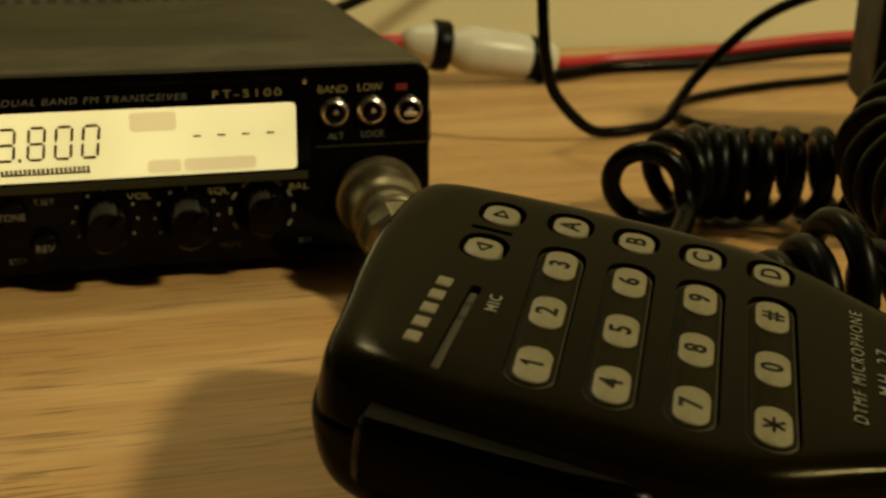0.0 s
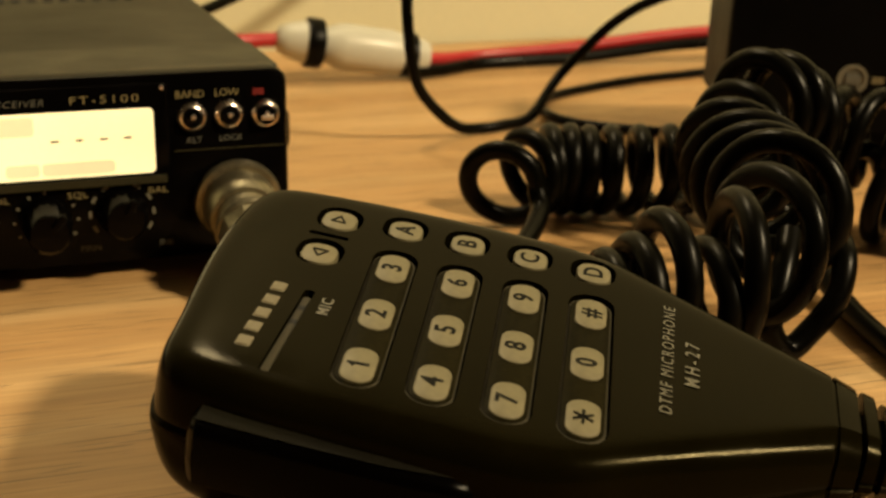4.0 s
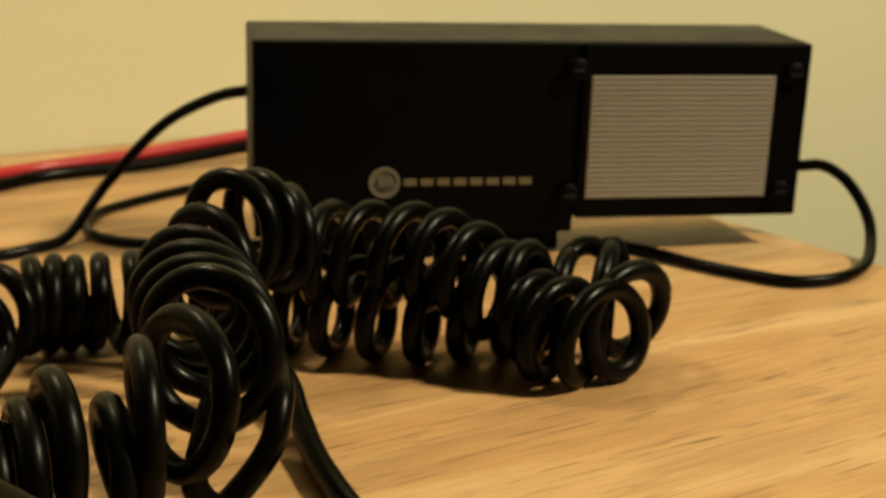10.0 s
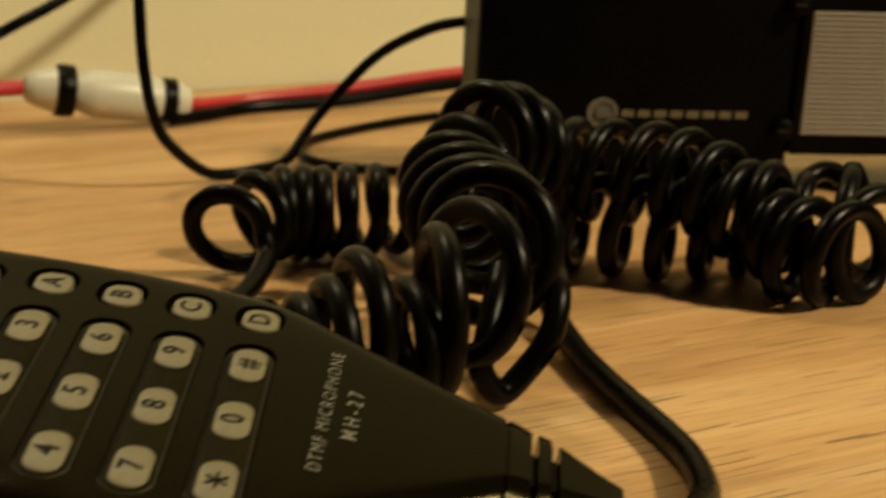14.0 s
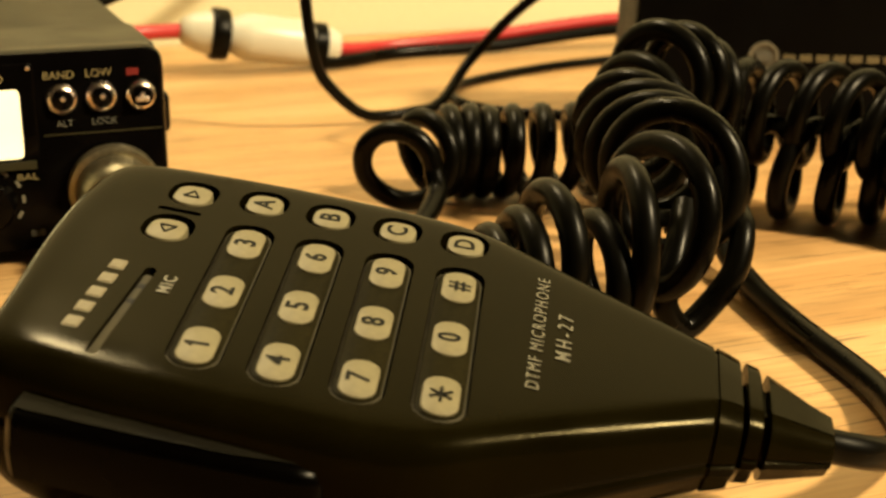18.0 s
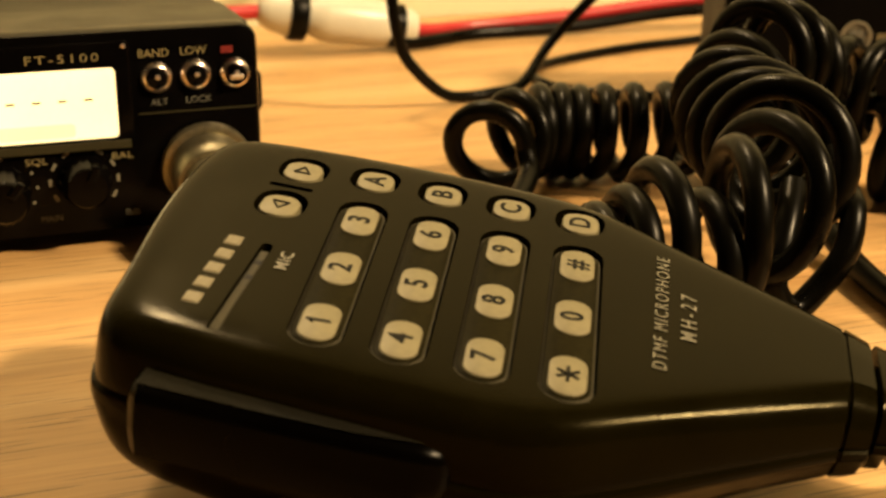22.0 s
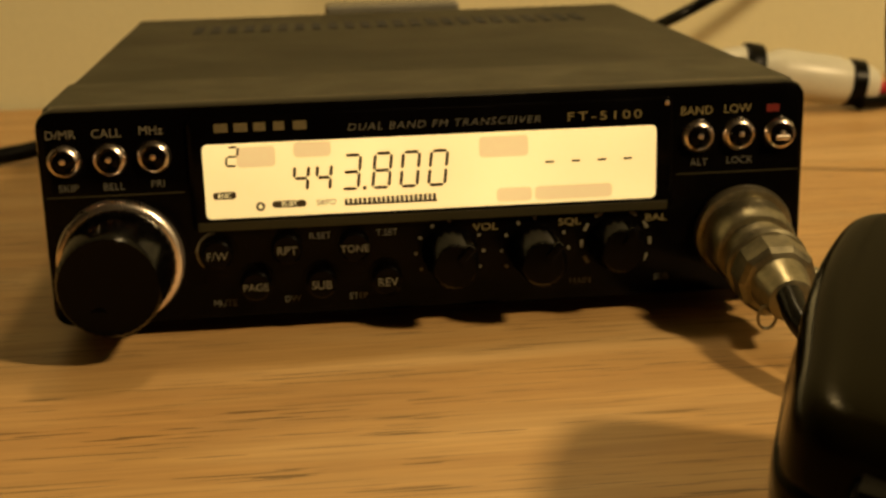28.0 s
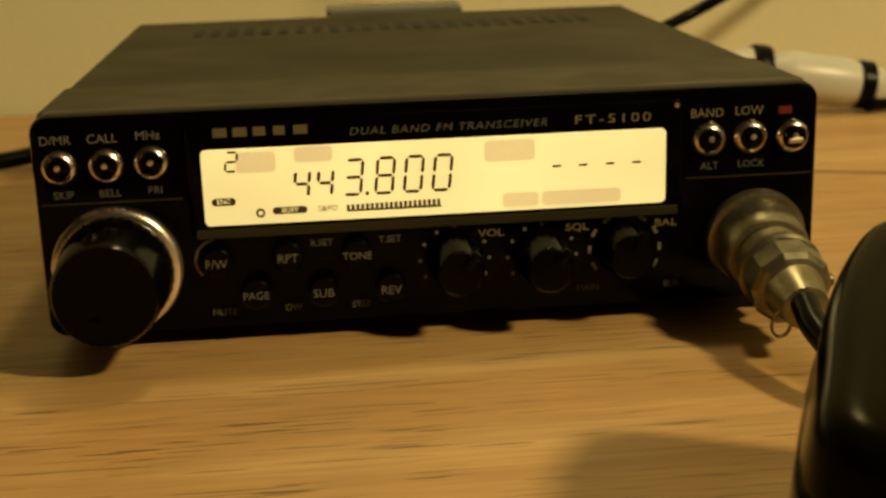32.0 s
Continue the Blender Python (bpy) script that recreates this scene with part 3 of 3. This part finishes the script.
shell = loft(SECTIONS, "shell", MIC, mic)
sub = shell.modifiers.new("round", "SUBSURF")
sub.levels = sub.render_levels = 3
loft([(52.7, 8.85, -0.95, -13.8, 4), (53.3, 8.85, -0.95, -13.8, 4), (53.45, 9.1, -0.7, -14.0, 4), (55.0, 8.6, -1.0, -13.6, 4), (56.4, 8.0, -1.4, -13.2, 3.6)], "end_cap", MIC, mic)
for (u0, w0, t0, b0), (u1, w1, t1, b1) in (((56.3, 5.6, -3.4, -11.5), (57.3, 5.6, -3.4, -11.5)), ((57.3, 7.6, -1.6, -12.9), (59.2, 7.3, -1.9, -12.6)), ((59.2, 5.2, -3.6, -11), (60.2, 5.2, -3.6, -11)), ((60.2, 6.9, -2.3, -12.0), (68.8, 3.4, -4.7, -10.9))):
    loft([(u0, w0, t0, b0, 3), ((u0 + u1) / 2, (w0 + w1) / 2, (t0 + t1) / 2, (b0 + b1) / 2, 3), (u1 - 0.2, w1, t1, b1, 3), (u1, w1 - 0.4, t1 - 0.3, b1 + 0.3, 3)], "strain_relief", MIC, mic, "ridged rubber strain relief")
# talk bar: slices along its length (u, outward, top, drop of the outer edge)
bm = bmesh.new()
rings = []
for u, out, top_z, low in ((-25.6, 30.6, -6.2, -13.5), (-25.2, 31.8, -5.0, -14.2), (-24.2, 32.7, -4.5, -14.5), (-12, 32.8, -4.5, -14.5), (0, 32.4, -4.7, -14.4), (7, 31.9, -4.9, -14.2), (9.3, 31.4, -5.3, -13.8), (10.6, 30.6, -6.2, -13), (11.2, 29.4, -7.8, -11.6)):
    prof = [(27, low), (27, top_z), (out - 2.6, top_z), (out - 1.2, top_z - 0.25), (out - 0.4, top_z - 0.8), (out, top_z - 1.8), (out + 0.2, (top_z + low) / 2), (out - 0.6, low + 1), (out - 2, low)]
    rings.append([bm.verts.new((u, V0 - v, z)) for v, z in prof])
for p, q in zip(rings, rings[1:]):
    for k in range(len(p)):
        bm.faces.new((p[k], p[(k + 1) % len(p)], q[(k + 1) % len(p)], q[k]))
bm.faces.new(rings[0])
bm.faces.new(rings[-1])
bmesh.ops.recalc_face_normals(bm, faces=bm.faces)
talk = part("talk_bar", bm, MICSIDE, mic, "black push-to-talk bar", True)
strip = bmesh.new()
lower_row = [strip.verts.new((u, V0 - out, z)) for u, out, z in ((-24.6, 31.2, -4.44), (-12, 31.5, -4.4), (0, 31.1, -4.6), (7.4, 30.0, -4.82))]
upper_row = [strip.verts.new((u, V0 - 28.2, z)) for u, z in ((-24.6, -4.4), (-12, -4.36), (0, -4.56), (7.4, -4.78))]
for k in range(3):
    strip.faces.new((lower_row[k], lower_row[k + 1], upper_row[k + 1], upper_row[k]))
bmesh.ops.solidify(strip, geom=strip.faces[:], thickness=0.12)
part("grip_strip", strip, BARTOP, talk, "dusty strip along the bar")
part("hang_button", turned([(-31.2, 6.5), (-30.6, 7.5), (-28.5, 7.5), (-27.6, 5), (-24, 5)], 24, "z", (-4, V0 + 4, 0)), MICSIDE, mic, "", True)


def key_mesh(w, h, z0, z1, r):
    bm = rounded_panel(-w, w, -h, h, -z1, -z0, r, 5, 0.45)
    bmesh.ops.rotate(bm, verts=bm.verts, matrix=Matrix.Rotation(radians(-90), 3, "X"))
    return bm


def plate(name, u, v, w, h, r, z0, z1, mat, label="", turn=0, parent=None):
    ob = part(name, key_mesh(w, h, z0, z1, r), mat, parent or mic, label, True)
    ob.matrix_basis = at_mm(u, v, 0, 0, 0, turn)
    return ob


ROWS_KEYS = (("1", "2", "3", "A"), ("4", "5", "6", "B"), ("7", "8", "9", "C"), ("*", "0", "#", "D"))
SLANT = 0.068
# recesses for the keys go into the shell
cut = bmesh.new()


def recess(u, v, w, h, r, depth, turn=0):
    tmp = key_mesh(w, h, -depth, 3.0, r)
    bmesh.ops.transform(tmp, verts=tmp.verts, matrix=Matrix.Translation((u, v, 0)) @ Matrix.Rotation(radians(turn), 4, "Z"))
    me = bpy.data.meshes.new("tmp")
    tmp.to_mesh(me)
    tmp.free()
    cut.from_mesh(me)
    bpy.data.meshes.remove(me)


for i in range(4):
    u0 = -7.9 + 9.57 * i
    recess(u0 - SLANT * 12.6, -9.7, 3.3, 17.9, 3.0, 1.9, SLANT * 57)
    recess(u0 - SLANT * 38.2 - 0.1, 15.3, 3.4, 3.9, 3.2, 1.9)
for v in (13.5, 2.6):
    recess(-20.4, v + 0.4, 3.4, 3.9, 3.2, 1.9)
recess(-20.6, 8.2, 3.0, 0.5, 0.4, 1.2)
recess(-18.6, -18.2, 0.75, 10.3, 0.7, 0.9)
me = bpy.data.meshes.new("tmp")
cut.to_mesh(me)
cut.free()
me.transform(Matrix.Scale(MM, 4))
cutter = bpy.data.objects.new("tmp", me)
bpy.context.scene.collection.objects.link(cutter)
cutter.matrix_world = mic_pose
boo = shell.modifiers.new("keypad", "BOOLEAN")
boo.operation, boo.solver, boo.object = "DIFFERENCE", "EXACT", cutter
bpy.context.view_layer.update()
solid = bpy.data.meshes.new_from_object(shell.evaluated_get(bpy.context.evaluated_depsgraph_get()))
shell.modifiers.clear()
shell.data = solid
solid.shade_smooth()
solid.set_sharp_from_angle(angle=radians(32))
bpy.data.objects.remove(cutter)

for i, names in enumerate(ROWS_KEYS):
    u0 = -7.9 + 9.57 * i
    plate("strip_rim", u0 - SLANT * 12.6 - 0.1, -10.0, 3.2, 17.6, 2.9, -1.95, -0.4, DUST, "", SLANT * 57)
    plate("key_strip", u0 - SLANT * 12.6 - 0.1, -10.0, 2.95, 17.2, 2.8, -1.95, -0.15, WELL, "dusty clear key strip", SLANT * 57)
    for j, word in enumerate(names):
        v = (-22.6, -10.0, 2.9, 14.8)[j]
        u = u0 - SLANT * (v + 22.6)
        k = plate("key", u, v, 2.3 if j < 3 else 2.55, 4.0 if j < 3 else 2.9, 2.1, -1.95, 0.12, KEY, "worn ivory key marked " + {"*": "star", "#": "hash"}.get(word, word), 3.9)
        if word == "*":
            for a in (30, 90, 150):
                p, q = 1.45 * math.cos(radians(a)), 1.45 * math.sin(radians(a))
                part("key_print", tube([(-p, -q, 0.14), (p, q, 0.14)], 0.2, 6), INK, k)
        else:
            text_mesh("key_print", word, 4.0, INK, k, at_mm(0, 0, 0.15, 0, 0, 90), 0.04, bold=0.022)
        if word == "1":
            part("key_print_flag", tube([(-1.2, -0.1, 0.15), (-0.7, -0.65, 0.15)], 0.16, 6), INK, k)
for v, words in ((13.5, "up"), (2.6, "down")):
    k = plate("key", -20.4, v - 0.1, 2.6, 2.9, 2.1, -1.95, 0.12, KEY, "worn ivory arrow key pointing " + words)
    s = 1 if words == "up" else -1
    for p, q in (((-1.1, -0.8), (1.1, -0.8)), ((1.1, -0.8), (0, 1.0)), ((0, 1.0), (-1.1, -0.8))):
        part("arrow_print", tube([(p[0], p[1] * s, 0.13), (q[0], q[1] * s, 0.13)], 0.17, 6), INK, k)
plate("microphone_slot", -18.6, -18.6, 0.72, 9.6, 0.6, -0.95, -0.35, DUST, "dusty narrow sound slot")
# dark plates colour in the shade of two openings
for v in (-12.2, -15.9):
    plate("slot_hole_shade", -18.6, v, 0.6, 0.8, 0.4, -0.7, -0.28, HOLE)
for k in range(5):
    plate("maker_mark", -22.8, -23.2 + k * 3.6, 1.0, 1.2, 0.3, 0, 0.1, MAKER)
text_mesh("lettering", "MIC", 2.3, SILVERINK, mic, at_mm(-15.5, -11.3, 0.08, 0, 0, 92), 0.05, 0, 1.15, bold=0.012)
text_mesh("lettering", "DTMF MICROPHONE", 2.42, SILVERINK, mic, at_mm(30.4, -4.0, 0.06, 0, 0, 92), 0.05, 0.12, 1.27, bold=-0.005)
text_mesh("lettering", "MH-27", 2.8, SILVERINK, mic, at_mm(33.8, -4.6, 0.02, 0, 0, 92), 0.05, 0.12, 1.55, bold=0.004)

# ---- coiled cord ----
cord = thing("coiled_cord", "black coiled rubber microphone cord heaped on the desk", "cord")
WIRE = 2.3


def turns_line(rows, start=0.0, stop=None, per_turn=30):
    """A coil laid turn by turn: each row is the middle of one turn (x, y, z), its radius and the heading of its axis."""
    rows = np.array(rows, float)
    last = len(rows) - 1 if stop is None else stop
    fine = spline(rows, per_turn)
    where = np.arange(len(fine)) / per_turn
    a = np.linspace(start, last, int((last - start) * per_turn) + 1)
    x, y, z, r, yaw = (np.interp(a, where, fine[:, k]) for k in range(5))
    yaw, turn = np.radians(yaw), 2 * math.pi * a
    r = r * (1 + 0.02 * np.sin(2.3 * a) + 0.015 * np.sin(5.1 * a + 1))
    side = -r * np.sin(turn)
    return np.stack([x + side * np.sin(yaw), y - side * np.cos(yaw), z + r * np.cos(turn)], 1)


FRONT = [(102, -79, 11.6, 9.3, 4), (106.8, -82.5, 12.6, 9.5, 0), (111.4, -84, 15.3, 10.0, 0), (116.4, -83.2, 18.2, 10.8, 4), (124.2, -85.5, 13.4, 10.2, 0), (129.8, -85.3, 20.2, 11.6, -8), (140.2, -79.5, 22.6, 11.2, 20), (148, -68.5, 26.4, 11.3, 48)]
ARCH = [(150.5, -58, 25.9, 11.1, 56), (151.8, -51.5, 26.4, 11, 56), (156, -38.5, 26.3, 10.9, 48), (163.5, -28.5, 27.6, 10.8, 26), (170.3, -24.8, 33.6, 10.8, 36), (177, -22.5, 33, 10.9, 22), (184.8, -21.8, 28.8, 10.5, -4)]
SIDE = [(194.5, -20.5, 24.3, 10, -46), (201.5, -25, 24.4, 9.9, -56), (209, -30.5, 24.1, 9.9, -60), (214, -36.5, 23.8, 9.8, -62), (218.5, -42.5, 21.5, 9.7, -64), (222.5, -46.5, 17.5, 9.6, -62), (226.6, -49.5, 18, 9.6, -56),
        (225.5, -54.5, 12.6, 9.6, -68), (228.6, -60, 12, 9.6, -72), (235, -65.5, 11.9, 9.6, -74), (244.5, -63, 13, 10.2, -88), (249, -50, 15, 9.8, -50)]
upper = turns_line(FRONT + ARCH + SIDE)
cuts = [0, 30 * (len(FRONT) - 1) + 15, 30 * (len(FRONT) + len(ARCH) - 1) + 15, len(upper) - 1]
for name, i, j in zip(("front_coil", "arched_coil", "side_coil"), cuts, cuts[1:]):
    part(name, tube(upper[i : j + 1], WIRE), RUBBER, cord, "", True)
LOWER = [(243, -43, 13, 9.4, 140), (233, -40, 12.2, 9.7, 132), (223.5, -38, 12.2, 9.8, 126), (214.5, -35.5, 12.2, 9.8, 124), (206, -30.5, 12.2, 9.8, 122), (198.5, -23.5, 12.2, 9.8, 120), (192.5, -15, 12.1, 9.7, 122), (187, -6, 11.9, 9.5, 134)]
REAR = [(181, 2, 11.6, 9.2, 150), (175, 6.5, 11.5, 9.1, 162), (167.5, 9.2, 11.5, 9.1, 170), (160, 10.8, 11.5, 9.1, 172), (153.2, 12.4, 11.5, 9.1, 170), (148, 14.4, 11.5, 9.1, 168), (143.8, 16, 11.5, 9.1, 168), (139, 17, 11.5, 9.1, 175), (132, 15, 11.5, 9.0, 210), (121, 4.6, 11.5, 8.8, 248), (119.5, 1, 11.5, 8.8, 250)]
lower = turns_line(LOWER + REAR, 0.0, len(LOWER + REAR) - 1.75)
part("under_coil", tube(lower[: 30 * len(LOWER) + 1], WIRE), RUBBER, cord, "", True)
part("rear_coil", tube(lower[30 * len(LOWER) :], WIRE), RUBBER, cord, "", True)
part("end_turn", tube(spline([tuple(p) for p in (upper[-12], upper[-1])] + [(252, -50, 20), (249, -44, 24)] + [tuple(p) for p in (lower[0], lower[6])], 10), WIRE, 10), RUBBER, cord, "", True)
part("slack_loop", tube(spline([(158, -68, 25), (157.5, -74, 20.5), (154.5, -81.5, 18), (151, -85, 12), (146, -85, 6), (141, -85.5, 3.2), (137, -86, 8), (138.5, -85, 13), (141.8, -81.5, 18), (146, -76, 22)], 10), WIRE, 12), RUBBER, cord, "", True)
part("tail", tube(spline([(124.6, -146, 11.2), (131, -146.5, 9.2), (138, -143, 6.5), (147, -135, 4.4), (153.5, -124, 3.2), (157.4, -112, 2.6), (161, -90, 2.6), (164.6, -73, 2.8), (169, -57, 4.2), (171, -47, 8), (166, -41, 16)], 10), [2.3] * 101, 12), RUBBER, cord, "", True)
part("plug_lead", tube(spline([(56.8, -32, 12), (56.6, -40, 9.5), (60, -52, 6), (72, -54, 4), (90, -42, 3.2), (109.5, -25, 3.2), (120, -14, 4.2), (127.5, -4, 7.5), tuple(lower[-1])], 10), WIRE, 12), RUBBER, cord, "", True)

# ---- loudspeaker ----
A, D, B = Vector((0.93508, -0.35363, -0.0238)), Vector((0.35442, 0.93342, 0.05583)), Vector((0.00248, -0.06064, 0.99816))
S0 = Vector((283.52, 28.10, 36.72))
speaker = thing("loudspeaker", "black box loudspeaker with a ribbed metal grille, on the desk", "speaker",
                Matrix(((A.x, D.x, B.x, S0.x * MM), (A.y, D.y, B.y, S0.y * MM), (A.z, D.z, B.z, S0.z * MM), (0, 0, 0, 1))))
part("housing", box(-78.7, 79.0, 1.2, 35.7, -25.0, 25.2, 0.8), SPEAKERTOP, speaker, "black crinkle-painted housing")
part("front_plate", box(-78.4, 12.0, 0, 1.3, -29.5, 24.8, 0.5), SPEAKER, speaker, "plain black front plate")
part("grille_frame", box(12.1, 79.4, -1.4, 1.3, -25.3, 25.1, 0.8), SPEAKER, speaker, "black grille surround")
part("grille_recess", box(14.6, 69.0, -1.75, -1.3, -19.3, 16.0), GRILLEBACK, speaker, "perforated metal behind the slats")
slat = part("grille_slat", box(-27.1, 27.1, -0.3, 0.3, -0.55, 0.55, 0.2, 1), GRILLE, speaker, "thin metal grille slat")
slat.matrix_basis = at_mm(41.8, -1.7, 15.3)
for k in range(1, 24):
    share("grille_slat", slat.data, speaker, at_mm(41.8, -1.7, 15.3 - k * 1.475), "thin metal grille slat")
for x, z in ((10.2, 17.8), (74.2, 16.6), (73.3, -17.8), (9.6, -17.9)):
    s = part("screw", turned([(-0.9, 3.4), (-2.8, 3.2), (-3.4, 2.4), (-3.5, 0.2)], 20, "y", (x, 0, z)), SPEAKER, speaker, "", True)
    part("screw_slot", box(x - 1.7, x + 1.7, -3.62, -3.4, z - 0.3, z + 0.3), HOLE, s)
emblem = part("emblem", turned([(-0.05, 4.4), (-0.3, 4.4), (-0.3, 3.4), (-0.05, 3.4)], 32, "y", (-42.6, 0, -14.2)), SILVERINK, speaker, "round grey emblem", True)
part("emblem_mark", box(-44.7, -40.5, -0.35, -0.05, -15.6, -12.8, 0.3), DIMINK, emblem)
for k in range(8):
    part("maker_mark", box(-37.1 + k * 4.7, -37.1 + k * 4.7 + 3.5, -0.15, -0.02, -15.2, -13.2), MAKER, speaker)
part("bracket", box(-66, 10, 6, 32, -36.6, -25.0, 1.0), SPEAKER, speaker, "black mounting bracket under the housing")

# ---- power lead, in-line connector and thin leads ----
lead = thing("power_lead", "red and black power lead along the wall", "cable")
part("red_wire", tube(spline([(60, 180, 18), (78, 194, 16.5), (98, 200, 16), (114, 200.5, 16)], 10), 2.6, 12), RED, lead, "red insulated wire", True)
part("red_wire", tube(spline([(163, 199, 8), (174, 204, 5.6), (195, 213, 4.6), (235, 211, 6.6), (275, 206, 10.6), (320, 196, 14)], 10), 2.5, 12), RED, lead, "red insulated wire", True)
part("black_wire", tube(spline([(160, 192, 3), (174, 199, 2.5), (195, 208, 2.5), (235, 207, 3.2), (275, 202, 7.2), (320, 192, 10)], 10), 2.4, 12), RUBBER, lead, "black insulated wire", True)
FROM, TO = Vector((112.2, 200.5, 16.2)), Vector((160.8, 198.6, 8.7))
fuse = thing("inline_connector", "white plastic in-line connector with black end rings", "connector", look(FROM * MM, TO * MM) @ pose(0, 0, 0, -90, 0, 0))
part("sleeve", turned([(15.8, 5.6), (18, 6.6), (21, 8.0), (24, 8.5), (42, 8.3), (46, 7.4), (46.6, 6.4)], 30, "y"), FUSE, fuse, "milky white sleeve", True)
part("cap", turned([(-1, 3.0), (0, 4.6), (3.0, 6.2), (9.6, 7.9)], 30, "y"), FUSE, fuse, "", True)
part("end_ring", turned([(9.4, 7.6), (9.8, 8.8), (10.6, 9.1), (15, 9.1), (15.8, 8.7), (16, 6)], 30, "y"), RUBBER, fuse, "black rubber ring", True)
part("end_ring", turned([(46.4, 6.6), (46.8, 8.0), (51, 8.0), (51.6, 6.8)], 30, "y"), RUBBER, fuse, "black rubber ring", True)
part("cap", turned([(51.4, 6.8), (54, 6.4), (56.5, 5.0), (57.0, 2.8)], 30, "y"), FUSE, fuse, "", True)

wire = thing("speaker_wire", "thin black lead looping over the desk to the loudspeaker", "cable")
part("lead", tube(spline([(112, 262, 300), (116, 190, 250), (121, 115, 170), (125, 93, 100), (125.8, 92, 58.4), (126, 92.3, 42), (127, 93, 31.5), (128.5, 94, 23.9), (131.5, 96, 16.4), (138.5, 99, 8.6), (146, 102, 3.2), (153, 104, 1.9), (162, 106, 2), (174, 112, 3), (189.5, 124, 14), (205, 116, 32), (215.5, 100, 42), (223, 88, 45.5), (232, 80, 47)], 10), 1.7, 10), RUBBER, wire, "", True)
wire2 = thing("thin_lead", "thin black lead curving on the desk behind the coil", "cable")
part("lead", tube(spline([(330, 172, 10), (296, 174, 4), (266, 171, 1.8), (241, 166, 1.7), (217, 157, 1.7), (192, 142, 1.8), (183, 124, 1.8), (184, 106, 1.8), (196, 92, 1.8), (218, 78, 1.8), (240, 74, 2)], 10), 1.6, 10), RUBBER, wire2, "", True)
wire3 = thing("speaker_cable", "black cable looping out beside the loudspeaker", "cable")
part("lead", tube(spline([(356, 26, 19), (362, 15, 20.5), (367.4, 8, 22), (371.5, 3, 22.2), (374.5, -4, 17.9), (371.8, -14, 10.7), (365.2, -22, 4.8), (353.2, -30.7, 1.9), (338, -36, 1.8), (325.1, -32.8, 1.8), (319.9, -23.3, 1.8), (314.7, -6.8, 1.8), (311.5, 13.7, 1.8), (304, 30, 1.8)], 10), 1.7, 10), RUBBER, wire3, "", True)
aerial = thing("aerial_lead", "black aerial lead rising behind the transceiver", "cable")
part("lead", tube(spline([(48, 172, 22), (74, 190, 25), (101, 212, 31), (115, 215, 37), (132, 218, 45), (175, 230, 68), (215, 256, 92)], 10), 2.0, 10), RUBBER, aerial, "", True)
left = thing("black_lead", "black lead lying behind the transceiver", "cable")
part("lead", tube(spline([(-60, 178, 16), (-85, 178, 8), (-118, 165, 3), (-180, 145, 3), (-260, 145, 3)], 10), 2.6, 10), RUBBER, left, "", True)
